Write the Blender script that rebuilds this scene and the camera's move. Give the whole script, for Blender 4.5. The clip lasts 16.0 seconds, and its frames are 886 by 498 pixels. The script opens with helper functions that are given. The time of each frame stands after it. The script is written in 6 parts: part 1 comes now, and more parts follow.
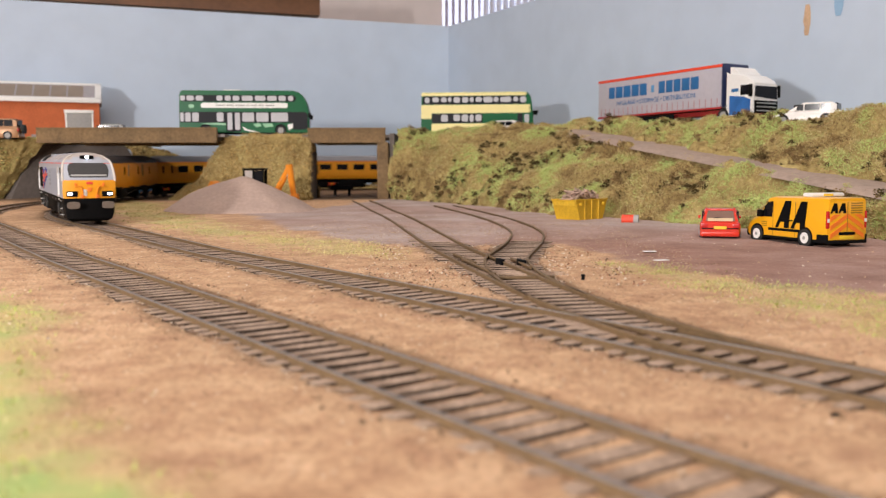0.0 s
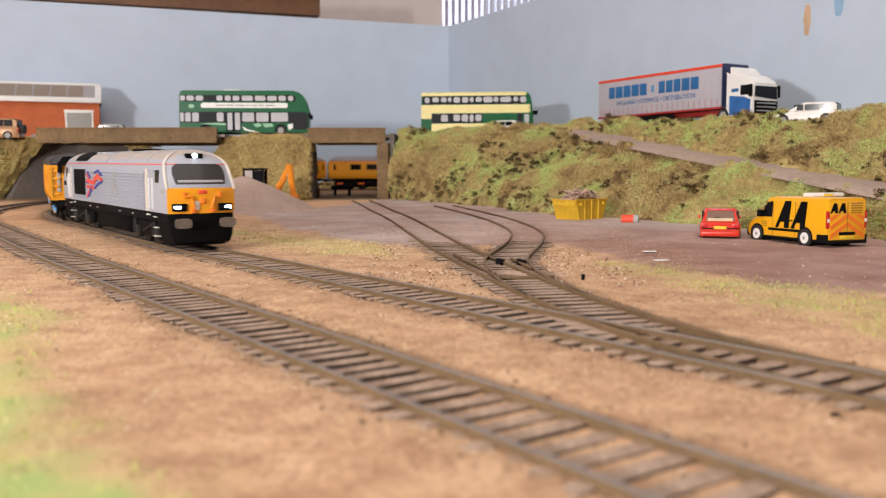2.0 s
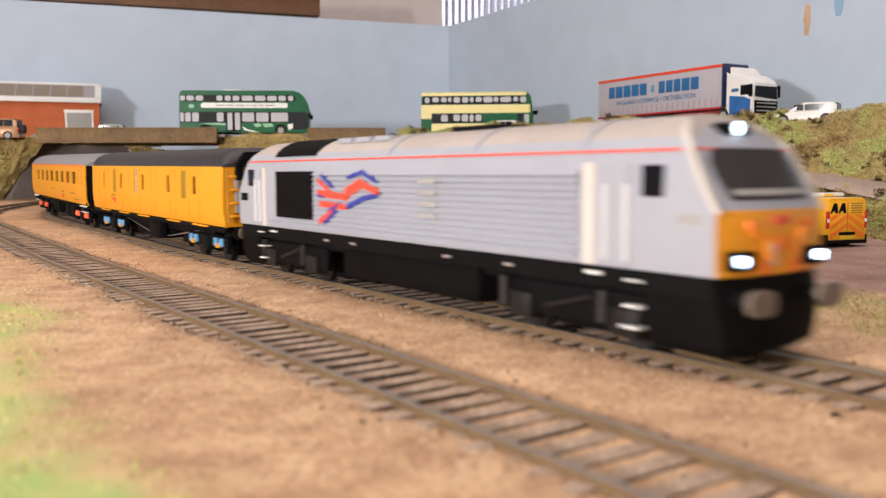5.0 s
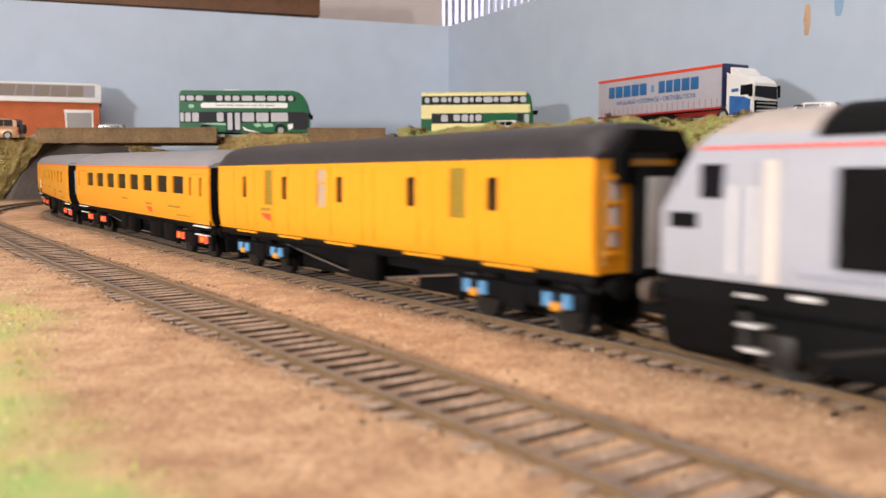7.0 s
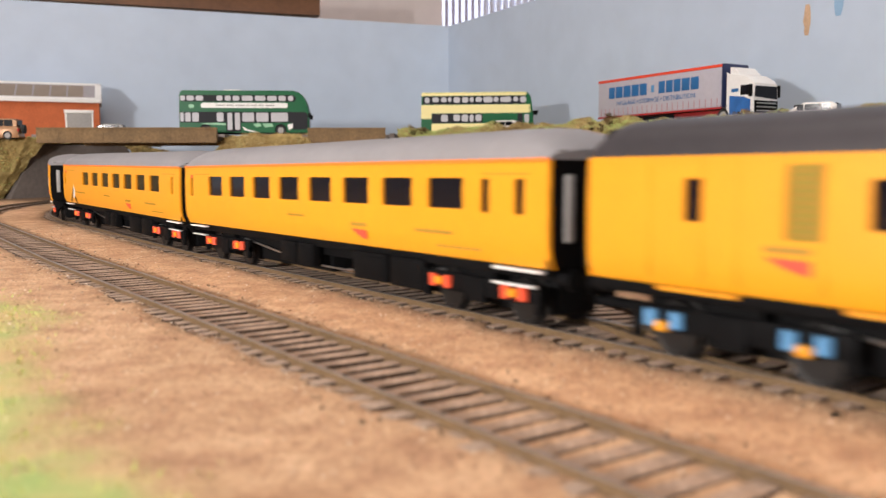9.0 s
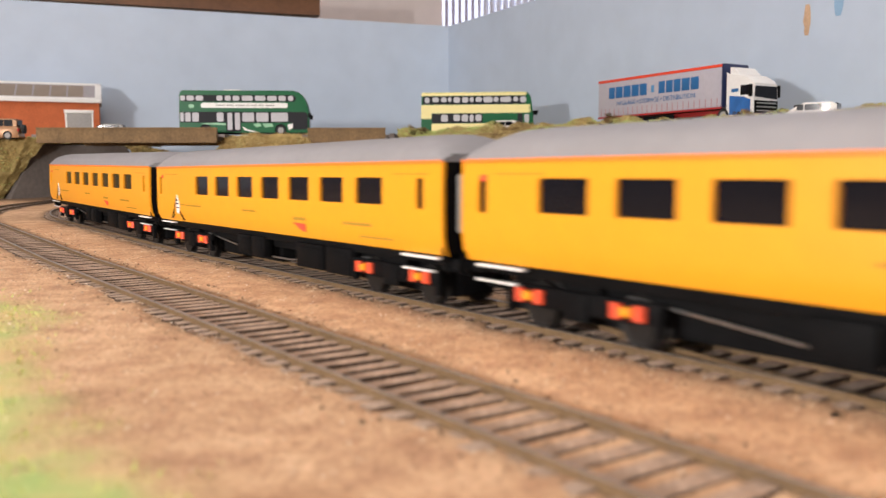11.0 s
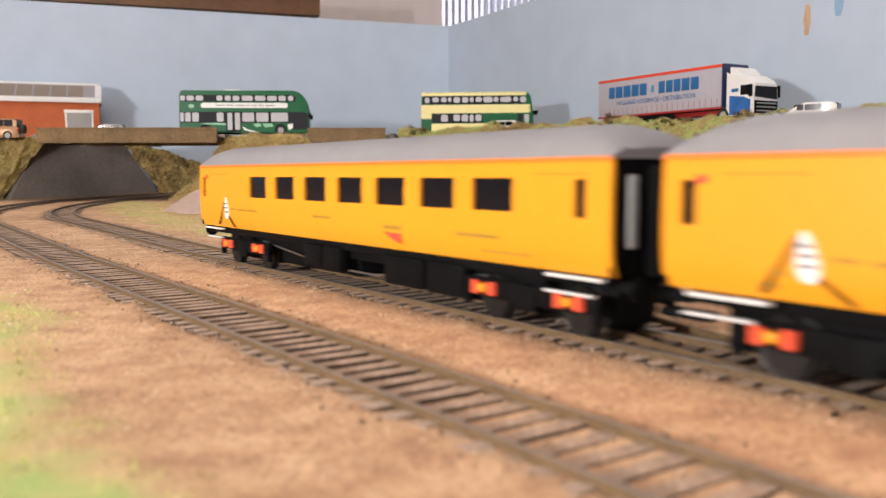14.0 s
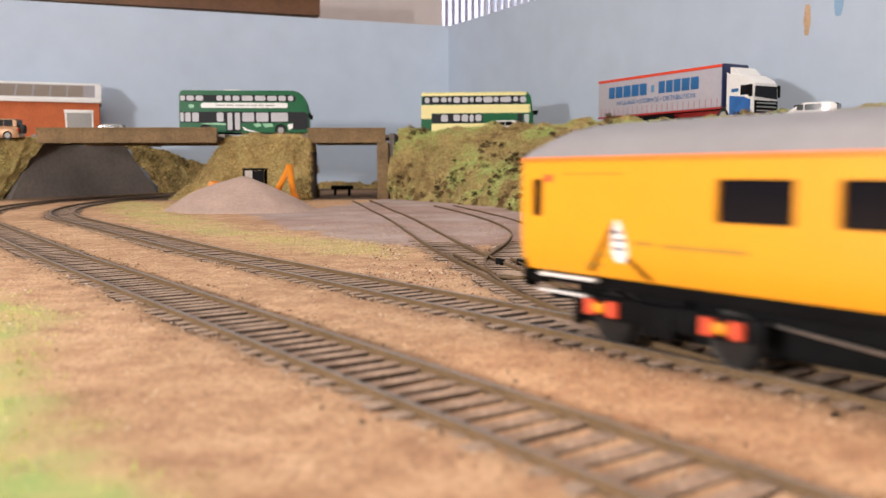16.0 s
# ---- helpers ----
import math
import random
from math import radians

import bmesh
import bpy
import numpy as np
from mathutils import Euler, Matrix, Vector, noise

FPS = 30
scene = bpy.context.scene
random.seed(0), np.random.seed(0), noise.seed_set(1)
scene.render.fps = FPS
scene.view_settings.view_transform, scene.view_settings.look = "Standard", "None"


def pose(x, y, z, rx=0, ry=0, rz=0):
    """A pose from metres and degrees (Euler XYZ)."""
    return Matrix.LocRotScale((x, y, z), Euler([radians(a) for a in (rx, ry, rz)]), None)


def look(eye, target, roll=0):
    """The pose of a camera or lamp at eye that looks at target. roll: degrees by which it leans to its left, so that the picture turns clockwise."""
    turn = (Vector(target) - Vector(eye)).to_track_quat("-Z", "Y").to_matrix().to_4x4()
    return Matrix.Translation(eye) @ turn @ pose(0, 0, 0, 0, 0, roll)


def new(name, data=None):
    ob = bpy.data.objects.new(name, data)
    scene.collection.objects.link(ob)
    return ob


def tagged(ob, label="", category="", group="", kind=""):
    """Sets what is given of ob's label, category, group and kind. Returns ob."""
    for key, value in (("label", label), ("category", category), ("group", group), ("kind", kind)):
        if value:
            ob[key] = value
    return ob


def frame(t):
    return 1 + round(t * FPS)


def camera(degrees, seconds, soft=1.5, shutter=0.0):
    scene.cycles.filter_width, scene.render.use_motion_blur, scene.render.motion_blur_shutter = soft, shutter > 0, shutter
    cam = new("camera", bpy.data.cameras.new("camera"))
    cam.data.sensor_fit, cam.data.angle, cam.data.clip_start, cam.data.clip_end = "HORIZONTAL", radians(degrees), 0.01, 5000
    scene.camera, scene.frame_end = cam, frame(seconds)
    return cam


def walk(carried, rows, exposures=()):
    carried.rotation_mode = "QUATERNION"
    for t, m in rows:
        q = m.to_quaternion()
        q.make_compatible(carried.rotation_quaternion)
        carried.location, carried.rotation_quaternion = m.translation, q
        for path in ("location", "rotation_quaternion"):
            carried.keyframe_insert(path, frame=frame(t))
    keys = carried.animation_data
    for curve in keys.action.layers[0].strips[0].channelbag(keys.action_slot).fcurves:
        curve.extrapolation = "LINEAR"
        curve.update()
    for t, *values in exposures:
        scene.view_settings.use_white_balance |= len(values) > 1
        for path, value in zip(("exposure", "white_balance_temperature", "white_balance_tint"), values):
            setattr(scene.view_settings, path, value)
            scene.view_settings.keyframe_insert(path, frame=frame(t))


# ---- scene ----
MM = 0.001
EYE_Z = 38.65
cam = camera(54.39, 16.0, soft=1.2, shutter=0.9)
eye = (0.0, 0.0, EYE_Z * MM)
aim = (0.0, math.cos(radians(-5.08)), EYE_Z * MM + math.sin(radians(-5.08)))
walk(cam, [(0.0, look(eye, aim, -0.22)), (16.0, look(eye, aim, -0.22))])
cam.data.dof.use_dof = True
cam.data.dof.focus_distance = 0.46
cam.data.dof.aperture_fstop = 22.0
scene.view_settings.exposure = -0.1

# ---- world and light ----
world = bpy.data.worlds.new("world")
scene.world = world
world.use_nodes = True
world.node_tree.nodes["Background"].inputs[0].default_value = (1.0, 0.95, 0.9, 1)
world.node_tree.nodes["Background"].inputs[1].default_value = 0.35


def area_lamp(name, place, target, sx, sy, watts, colour):
    data = bpy.data.lights.new(name, "AREA")
    data.shape, data.size, data.size_y, data.energy, data.color = "RECTANGLE", sx, sy, watts, colour
    ob = new(name, data)
    ob.matrix_world = look(place, target)
    return ob


area_lamp("ceiling_light", (0.0, 0.3, 1.62), (0.0, 0.5, 0.0), 1.8, 1.8, 23, (1.0, 0.94, 0.90))
# fill panel added behind the eye for upright faces; no window stands there
area_lamp("rear_fill", (-0.9, -2.0, 0.9), (0.0, 0.8, 0.1), 2.2, 1.6, 27, (1.0, 0.95, 0.94))
area_lamp("table_lamp_light", (-0.6, -0.3, 0.175), (0.0, 1.0, 0.08), 0.05, 0.05, 9.8, (1.0, 0.945, 0.91))


# ---- materials ----
def material(name, colour, rough=0.6, metal=0.0, var=0.15, scale=40.0, bump=0.0, bump_scale=400.0, dark=None, emit=0.0, coat=0.0, spec=0.5):
    """colour varied at two scales, with a fine relief; sizes are per metre."""
    m = bpy.data.materials.new(name)
    m.use_nodes = True
    nt = m.node_tree
    b = nt.nodes["Principled BSDF"]
    b.inputs["Roughness"].default_value = rough
    b.inputs["Metallic"].default_value = metal
    b.inputs["Coat Weight"].default_value = coat
    b.inputs["Specular IOR Level"].default_value = spec
    tc = nt.nodes.new("ShaderNodeTexCoord")
    n1 = nt.nodes.new("ShaderNodeTexNoise")
    n1.inputs["Scale"].default_value = scale
    n1.inputs["Detail"].default_value = 6
    n2 = nt.nodes.new("ShaderNodeTexNoise")
    n2.inputs["Scale"].default_value = scale * 9
    n2.inputs["Detail"].default_value = 4
    for n in (n1, n2):
        nt.links.new(tc.outputs["Object"], n.inputs["Vector"])
    mixf = nt.nodes.new("ShaderNodeMath")
    mixf.operation = "ADD"
    half = nt.nodes.new("ShaderNodeMath")
    half.operation = "MULTIPLY"
    half.inputs[1].default_value = 0.5
    nt.links.new(n1.outputs["Fac"], mixf.inputs[0])
    nt.links.new(n2.outputs["Fac"], mixf.inputs[1])
    nt.links.new(mixf.outputs[0], half.inputs[0])
    ramp = nt.nodes.new("ShaderNodeValToRGB")
    c = Vector(colour)
    lo = Vector(dark) if dark else c * (1 - var)
    hi = c * (1 + var * 0.6)
    ramp.color_ramp.elements[0].position, ramp.color_ramp.elements[1].position = 0.36, 0.64
    ramp.color_ramp.elements[0].color = (*lo, 1)
    ramp.color_ramp.elements[1].color = (*[min(1, v) for v in hi], 1)
    nt.links.new(half.outputs[0], ramp.inputs[0])
    nt.links.new(ramp.outputs[0], b.inputs["Base Color"])
    if bump:
        bp = nt.nodes.new("ShaderNodeBump")
        n3 = nt.nodes.new("ShaderNodeTexNoise")
        n3.inputs["Scale"].default_value = bump_scale
        n3.inputs["Detail"].default_value = 5
        nt.links.new(tc.outputs["Object"], n3.inputs["Vector"])
        bp.inputs["Strength"].default_value = bump
        bp.inputs["Distance"].default_value = 0.0008
        nt.links.new(n3.outputs["Fac"], bp.inputs["Height"])
        nt.links.new(bp.outputs[0], b.inputs["Normal"])
    if emit:
        b.inputs["Emission Color"].default_value = (*colour, 1)
        b.inputs["Emission Strength"].default_value = emit
    return m


def glass_material(name, colour, rough=0.16):
    m = material(name, colour, rough, 0.0, 0.1, 60, spec=0.18)
    return m


M = {}
M["bank"] = material("bank", (0.46, 0.36, 0.15), 1.0, scale=30, bump=1.0, bump_scale=500, dark=(0.22, 0.15, 0.06), spec=0.1)
M["lane"] = material("lane", (0.37, 0.275, 0.22), 0.95, var=0.2, scale=25, bump=0.5)
M["sky_paint"] = material("sky_paint", (0.51, 0.60, 0.725), 0.75, var=0.05, scale=3, bump=0.1, bump_scale=60, spec=0.25)
M["rail"] = material("rail", (0.17, 0.105, 0.050), 0.65, 0.1, var=0.3, scale=80, bump=0.3)
M["rail_top"] = material("rail_top", (0.28, 0.245, 0.225), 0.42, 0.45, var=0.2, scale=80)
M["sleeper"] = material("sleeper", (0.40, 0.285, 0.21), 0.95, var=0.42, scale=90, bump=0.6)
M["concrete"] = material("concrete", (0.15, 0.125, 0.11), 0.9, var=0.2, scale=25, bump=0.4)
M["timber"] = material("timber", (0.17, 0.10, 0.045), 0.7, var=0.35, scale=40, bump=0.5)
M["shelf_wood"] = material("shelf_wood", (0.16, 0.07, 0.03), 0.5, var=0.25, scale=15, bump=0.2)
M["room_wall"] = material("room_wall", (0.80, 0.72, 0.70), 0.85, var=0.05, scale=3)
M["ceiling"] = material("ceiling", (0.8, 0.78, 0.75), 0.9, var=0.04, scale=3)
M["blind"] = material("blind", (0.75, 0.76, 0.85), 0.7, var=0.08, scale=8)
M["yellow"] = material("yellow", (0.78, 0.322, 0.012), 0.42, var=0.04, scale=20)
M["silver"] = material("silver", (0.375, 0.39, 0.445), 0.42, 0.15, var=0.04, scale=30)
M["black"] = material("black", (0.0065, 0.0065, 0.007), 0.6, var=0.3, scale=60, spec=0.05)
M["roof_dark"] = material("roof_dark", (0.034, 0.030, 0.034), 0.5, var=0.2, scale=30)
M["roof_grey"] = material("roof_grey", (0.25, 0.24, 0.25), 0.55, var=0.08, scale=30)
M["window"] = glass_material("window", (0.007, 0.007, 0.010), 0.1)
M["red"] = material("red", (0.75, 0.06, 0.02), 0.5, var=0.05)
M["orange"] = material("orange", (0.85, 0.20, 0.02), 0.5, var=0.05)
M["white"] = material("white", (0.80, 0.79, 0.77), 0.45, var=0.04)
M["navy"] = material("navy", (0.02, 0.03, 0.09), 0.5, var=0.1)
M["green"] = material("green", (0.004, 0.105, 0.036), 0.4, var=0.06, spec=0.2)
M["cream"] = material("cream", (0.85, 0.75, 0.33), 0.45, var=0.05)
M["brick_red"] = material("brick_red", (0.52, 0.13, 0.045), 0.85, var=0.2, scale=60)
M["metal"] = material("metal", (0.55, 0.54, 0.52), 0.35, 0.9, var=0.1)
M["grey"] = material("grey", (0.35, 0.34, 0.33), 0.6, var=0.1)
M["lamp_glow"] = material("lamp_glow", (0.62, 0.80, 1.0), 0.3, var=0.0, emit=9.0)
M["spoil"] = material("spoil", (0.46, 0.335, 0.28), 0.95, var=0.15, scale=40, bump=1.0, bump_scale=900)
M["jcb"] = material("jcb", (0.80, 0.26, 0.01), 0.5, var=0.08)
M["warm_grey"] = material("warm_grey", (0.42, 0.36, 0.33), 0.5, var=0.12, scale=25)


# ---- shapes, in millimetres ----
def box(bm, x0, x1, y0, y1, z0, z1, bevel=0.0):
    r = bmesh.ops.create_cube(bm, size=1.0)
    vs = r["verts"]
    for v in vs:
        v.co = Vector(((x0 + x1) / 2 + v.co.x * (x1 - x0), (y0 + y1) / 2 + v.co.y * (y1 - y0), (z0 + z1) / 2 + v.co.z * (z1 - z0)))
    if bevel:
        es = list({e for v in vs for e in v.link_edges})
        bmesh.ops.bevel(bm, geom=es, offset=bevel, segments=2, affect="EDGES", profile=0.5)
    return bm


def cyl(bm, p, q, r1, r2=None, n=14):
    p, q = Vector(p), Vector(q)
    d = q - p
    m = Matrix.Translation((p + q) / 2) @ d.to_track_quat("Z", "Y").to_matrix().to_4x4()
    bmesh.ops.create_cone(bm, cap_ends=True, segments=n, radius1=r1, radius2=r1 if r2 is None else r2, depth=d.length, matrix=m)
    return bm


def loft(bm, rings, close=True, caps=True):
    """rings: lists of points of one length; joins them into a skin."""
    rows = [[bm.verts.new(p) for p in ring] for ring in rings]
    n = len(rows[0])
    for a, b in zip(rows[:-1], rows[1:]):
        for i in range(n if close else n - 1):
            j = (i + 1) % n
            bm.faces.new((a[i], a[j], b[j], b[i]))
    if close and caps:
        bm.faces.new(rows[0][::-1])
        bm.faces.new(rows[-1])
    bmesh.ops.recalc_face_normals(bm, faces=bm.faces[:])
    return bm


def prism(bm, outline, a, b, axis="y"):
    """an outline of two coordinates carried from a to b along an axis."""
    def at(u, v, w):
        return {"x": (w, u, v), "y": (u, w, v), "z": (u, v, w)}[axis]
    return loft(bm, [[at(u, v, a) for u, v in outline], [at(u, v, b) for u, v in outline]])


def mesh_of(name, bm, mat, smooth=35):
    me = bpy.data.meshes.new(name)
    for v in bm.verts:
        v.co *= MM
    bmesh.ops.recalc_face_normals(bm, faces=bm.faces[:])
    bm.to_mesh(me)
    bm.free()
    me.materials.append(M[mat] if isinstance(mat, str) else mat)
    if smooth:
        me.polygons.foreach_set("use_smooth", [True] * len(me.polygons))
        me.set_sharp_from_angle(angle=radians(smooth))
    return me


def part(name, bm, mat, parent=None, label="", place=None, smooth=35):
    """one mesh object under a thing or a part; place is a pose in millimetres."""
    me = bm if isinstance(bm, bpy.types.Mesh) else mesh_of(name, bm, mat, smooth)
    ob = new(name, me)
    ob.parent = parent
    if place is not None:
        ob.matrix_basis = place
    return tagged(ob, label)


def mpose(x, y, z, rx=0, ry=0, rz=0):
    return pose(x * MM, y * MM, z * MM, rx, ry, rz)


def thing(name, label, category, place=None, group="", kind=""):
    ob = new(name)
    ob.empty_display_size = 0.01
    if place is not None:
        ob.matrix_basis = place
    return tagged(ob, label, category, group, kind)


def B():
    return bmesh.new()


# ---- the line of the railway ----
HEAD = radians(125.234)
NEAR_OFF = 65.0


def rise(y):
    """height of the land and of the rails, which climb towards the back."""
    a = (y - 430) * 0.0162
    return 0.0 if a <= 0 else min(a, 14.0)


def line_segments():
    segs, p, a = [], Vector((17.1, 240.0)), HEAD
    for length, radius in ((524.5, 0), (472.5, 479.3), (276.0, 330.0), (20.0, 0), (420.0, 220.0), (300.0, 0)):
        segs.append((p.copy(), a, length, radius))
        if radius:
            c = p + radius * Vector((math.sin(a), -math.cos(a)))
            a -= length / radius
            p = c - radius * Vector((math.sin(a), -math.cos(a)))
        else:
            p = p + length * Vector((math.cos(a), math.sin(a)))
    return segs


SEGS = line_segments()


def line_at(s, off=0.0):
    """place and heading at s along the main line, which runs away from the eye; off: to the near (outer) side."""
    left = s
    for k, (p, a, length, radius) in enumerate(SEGS):
        if left <= length or k == len(SEGS) - 1:
            break
        left -= length
    if radius and left > 0:
        c = p + radius * Vector((math.sin(a), -math.cos(a)))
        b = a - left / radius
        q = c - radius * Vector((math.sin(b), -math.cos(b)))
    else:
        b = a
        q = p + left * Vector((math.cos(a), math.sin(a)))
    z = rise(q.y)
    q = q - off * Vector((math.sin(b), -math.cos(b)))
    return Vector((q.x, q.y, z)), b


def spline(points, step):
    """smooth line through points; gives (place, heading) rows."""
    pts = [Vector((x, y, 0)) for x, y in points]
    pts = [pts[0] * 2 - pts[1]] + pts + [pts[-1] * 2 - pts[-2]]
    dense = []
    for i in range(1, len(pts) - 2):
        a, b, c, d = pts[i - 1:i + 3]
        for k in range(40):
            t = k / 40
            dense.append(0.5 * ((2 * b) + (c - a) * t + (2 * a - 5 * b + 4 * c - d) * t * t + (3 * b - a - 3 * c + d) * t ** 3))
    dense.append(pts[-2])
    rows, need = [], 0.0
    for p, q in zip(dense[:-1], dense[1:]):
        d = q - p
        while need <= d.length:
            r = p + d.normalized() * need
            rows.append((Vector((r.x, r.y, rise(r.y))), math.atan2(d.y, d.x)))
            need += step
        need -= d.length
    return rows


SIDING_A = [(85, 142), (60, 192), (44, 240), (29, 306), (12, 400), (-4, 490), (-32, 661), (-56, 780), (-76, 886), (-92, 960)]
SIDING_B = [(36, 270), (29, 322), (28, 378), (33, 415), (46, 480), (52, 540), (47, 620), (30, 720), (0, 850)]
NEAR_SIDING = [(p.x, p.y) for p, _ in spline(SIDING_A, 5)[8:70]] + [(p.x, p.y) for p, _ in spline(SIDING_B, 5)[2:46]]


def bed_gap(x, y):
    """distance to the middle of the nearest sleepered track."""
    g = line_gap(x, y)
    d = min(abs(g), abs(g - NEAR_OFF))
    if -25 < x < 105 and 160 < y < 490:
        d = min(d, min(math.hypot(x - a, y - b) for a, b in NEAR_SIDING))
    return d


# ---- ground ----
def smoothstep(a, b, x):
    t = min(1, max(0, (x - a) / (b - a)))
    return t * t * (3 - 2 * t)


def ground_z(x, y):
    bed = (0.75 + 2.0 * smoothstep(140, 250, y)) * (1 - smoothstep(9.5, 14.5, bed_gap(x, y) + 5.0 * noise.noise((x * 0.07, y * 0.07, 9))))
    return rise(y) - 1.4 - bed + 0.4 * noise.noise((x * 0.03, y * 0.03, 0)) + 0.3 * noise.noise((x * 0.12, y * 0.12, 3)) + 0.12 * noise.noise((x * 0.5, y * 0.5, 7))


def inside(x, y, poly):
    hit = False
    for (x0, y0), (x1, y1) in zip(poly, poly[1:] + poly[:1]):
        if (y0 > y) != (y1 > y) and x < (x1 - x0) * (y - y0) / (y1 - y0) + x0:
            hit = not hit
    return hit


def edge_gap(x, y, poly):
    best = 1e9
    for (x0, y0), (x1, y1) in zip(poly, poly[1:] + poly[:1]):
        dx, dy = x1 - x0, y1 - y0
        t = min(1, max(0, ((x - x0) * dx + (y - y0) * dy) / (dx * dx + dy * dy)))
        best = min(best, math.hypot(x - x0 - t * dx, y - y0 - t * dy))
    return best


YARD = [(-175, 752), (-122, 818), (-60, 1010), (40, 1010), (160, 700), (300, 520), (420, 420), (420, 300), (260, 250), (165, 262), (118, 300), (86, 370), (66, 470), (20, 468), (-8, 455), (-62, 508), (-120, 620)]
GRASS = [
    ([(-360, 990), (-300, 920), (-245, 770), (-170, 640), (-110, 545), (-60, 495), (-15, 440), (-20, 400), (-60, 425), (-120, 500), (-190, 590), (-270, 720), (-345, 880)], 0.75),
    ([(66, 385), (86, 300), (102, 222), (126, 150), (185, 140), (158, 225), (134, 275), (110, 322), (88, 372)], 0.62),
    ([(-230, 330), (-150, 285), (-118, 245), (-92, 190), (-66, 145), (-50, 118), (-30, 98), (-60, 60), (-300, 60), (-420, 330)], 1.3),
]


def mask(x, y, poly, soft):
    d = edge_gap(x, y, poly) * (1 if inside(x, y, poly) else -1)
    d += 14 * noise.noise((x * 0.035, y * 0.035, 11)) + 5 * noise.noise((x * 0.13, y * 0.13, 5))
    return smoothstep(-soft, soft, d)


def ground_sheet():
    xs = [-1500 + 60 * i for i in range(10)] + [-900 + 20 * i for i in range(15)] + [-600 + 5 * i for i in range(204)] + [430 + 30 * i for i in range(30)]
    ys = [-1200 + 60 * i for i in range(20)] + [0 + 5 * i for i in range(130)] + [650 + 9 * i for i in range(100)] + [1560]
    verts = [(x * MM, y * MM, ground_z(x, y) * MM) for y in ys for x in xs]
    nx = len(xs)
    faces = [(j * nx + i, j * nx + i + 1, (j + 1) * nx + i + 1, (j + 1) * nx + i) for j in range(len(ys) - 1) for i in range(nx - 1)]
    me = bpy.data.meshes.new("ground")
    me.from_pydata(verts, [], faces)
    col = me.attributes.new("cover", "FLOAT_COLOR", "POINT")
    for k, (y, x) in enumerate((y, x) for y in ys for x in xs):
        if -460 < x < 430 and 0 < y < 1040:
            yard = mask(x, y, YARD, 5)
            grass = max(mask(x, y, p, 16) * g for p, g in GRASS)
        else:
            yard = grass = 0.0
        # sleepered track bed, plus bridge shade painted on all ground beyond y 985
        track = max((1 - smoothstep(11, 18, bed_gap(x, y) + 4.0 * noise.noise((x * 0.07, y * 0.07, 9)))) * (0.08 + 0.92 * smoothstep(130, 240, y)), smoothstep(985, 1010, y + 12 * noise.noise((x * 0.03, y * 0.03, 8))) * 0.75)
        clay = (1 - smoothstep(440, 620, y + 40 * noise.noise((x * 0.012, y * 0.012, 3)))) * smoothstep(-20, 70, x)
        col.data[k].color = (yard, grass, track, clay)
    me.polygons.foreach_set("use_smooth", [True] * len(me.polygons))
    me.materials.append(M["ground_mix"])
    return me


def line_gap(x, y):
    """distance from the main line towards the near, outer side."""
    px, py = x - 17.1, y - 240.0
    along = px * math.cos(HEAD) + py * math.sin(HEAD)
    if along < 524.5:
        return -(px * math.sin(HEAD) - py * math.cos(HEAD))
    cx, cy = 17.1 + 524.5 * math.cos(HEAD) + 479.3 * math.sin(HEAD), 240 + 524.5 * math.sin(HEAD) - 479.3 * math.cos(HEAD)
    return math.hypot(x - cx, y - cy) - 479.3


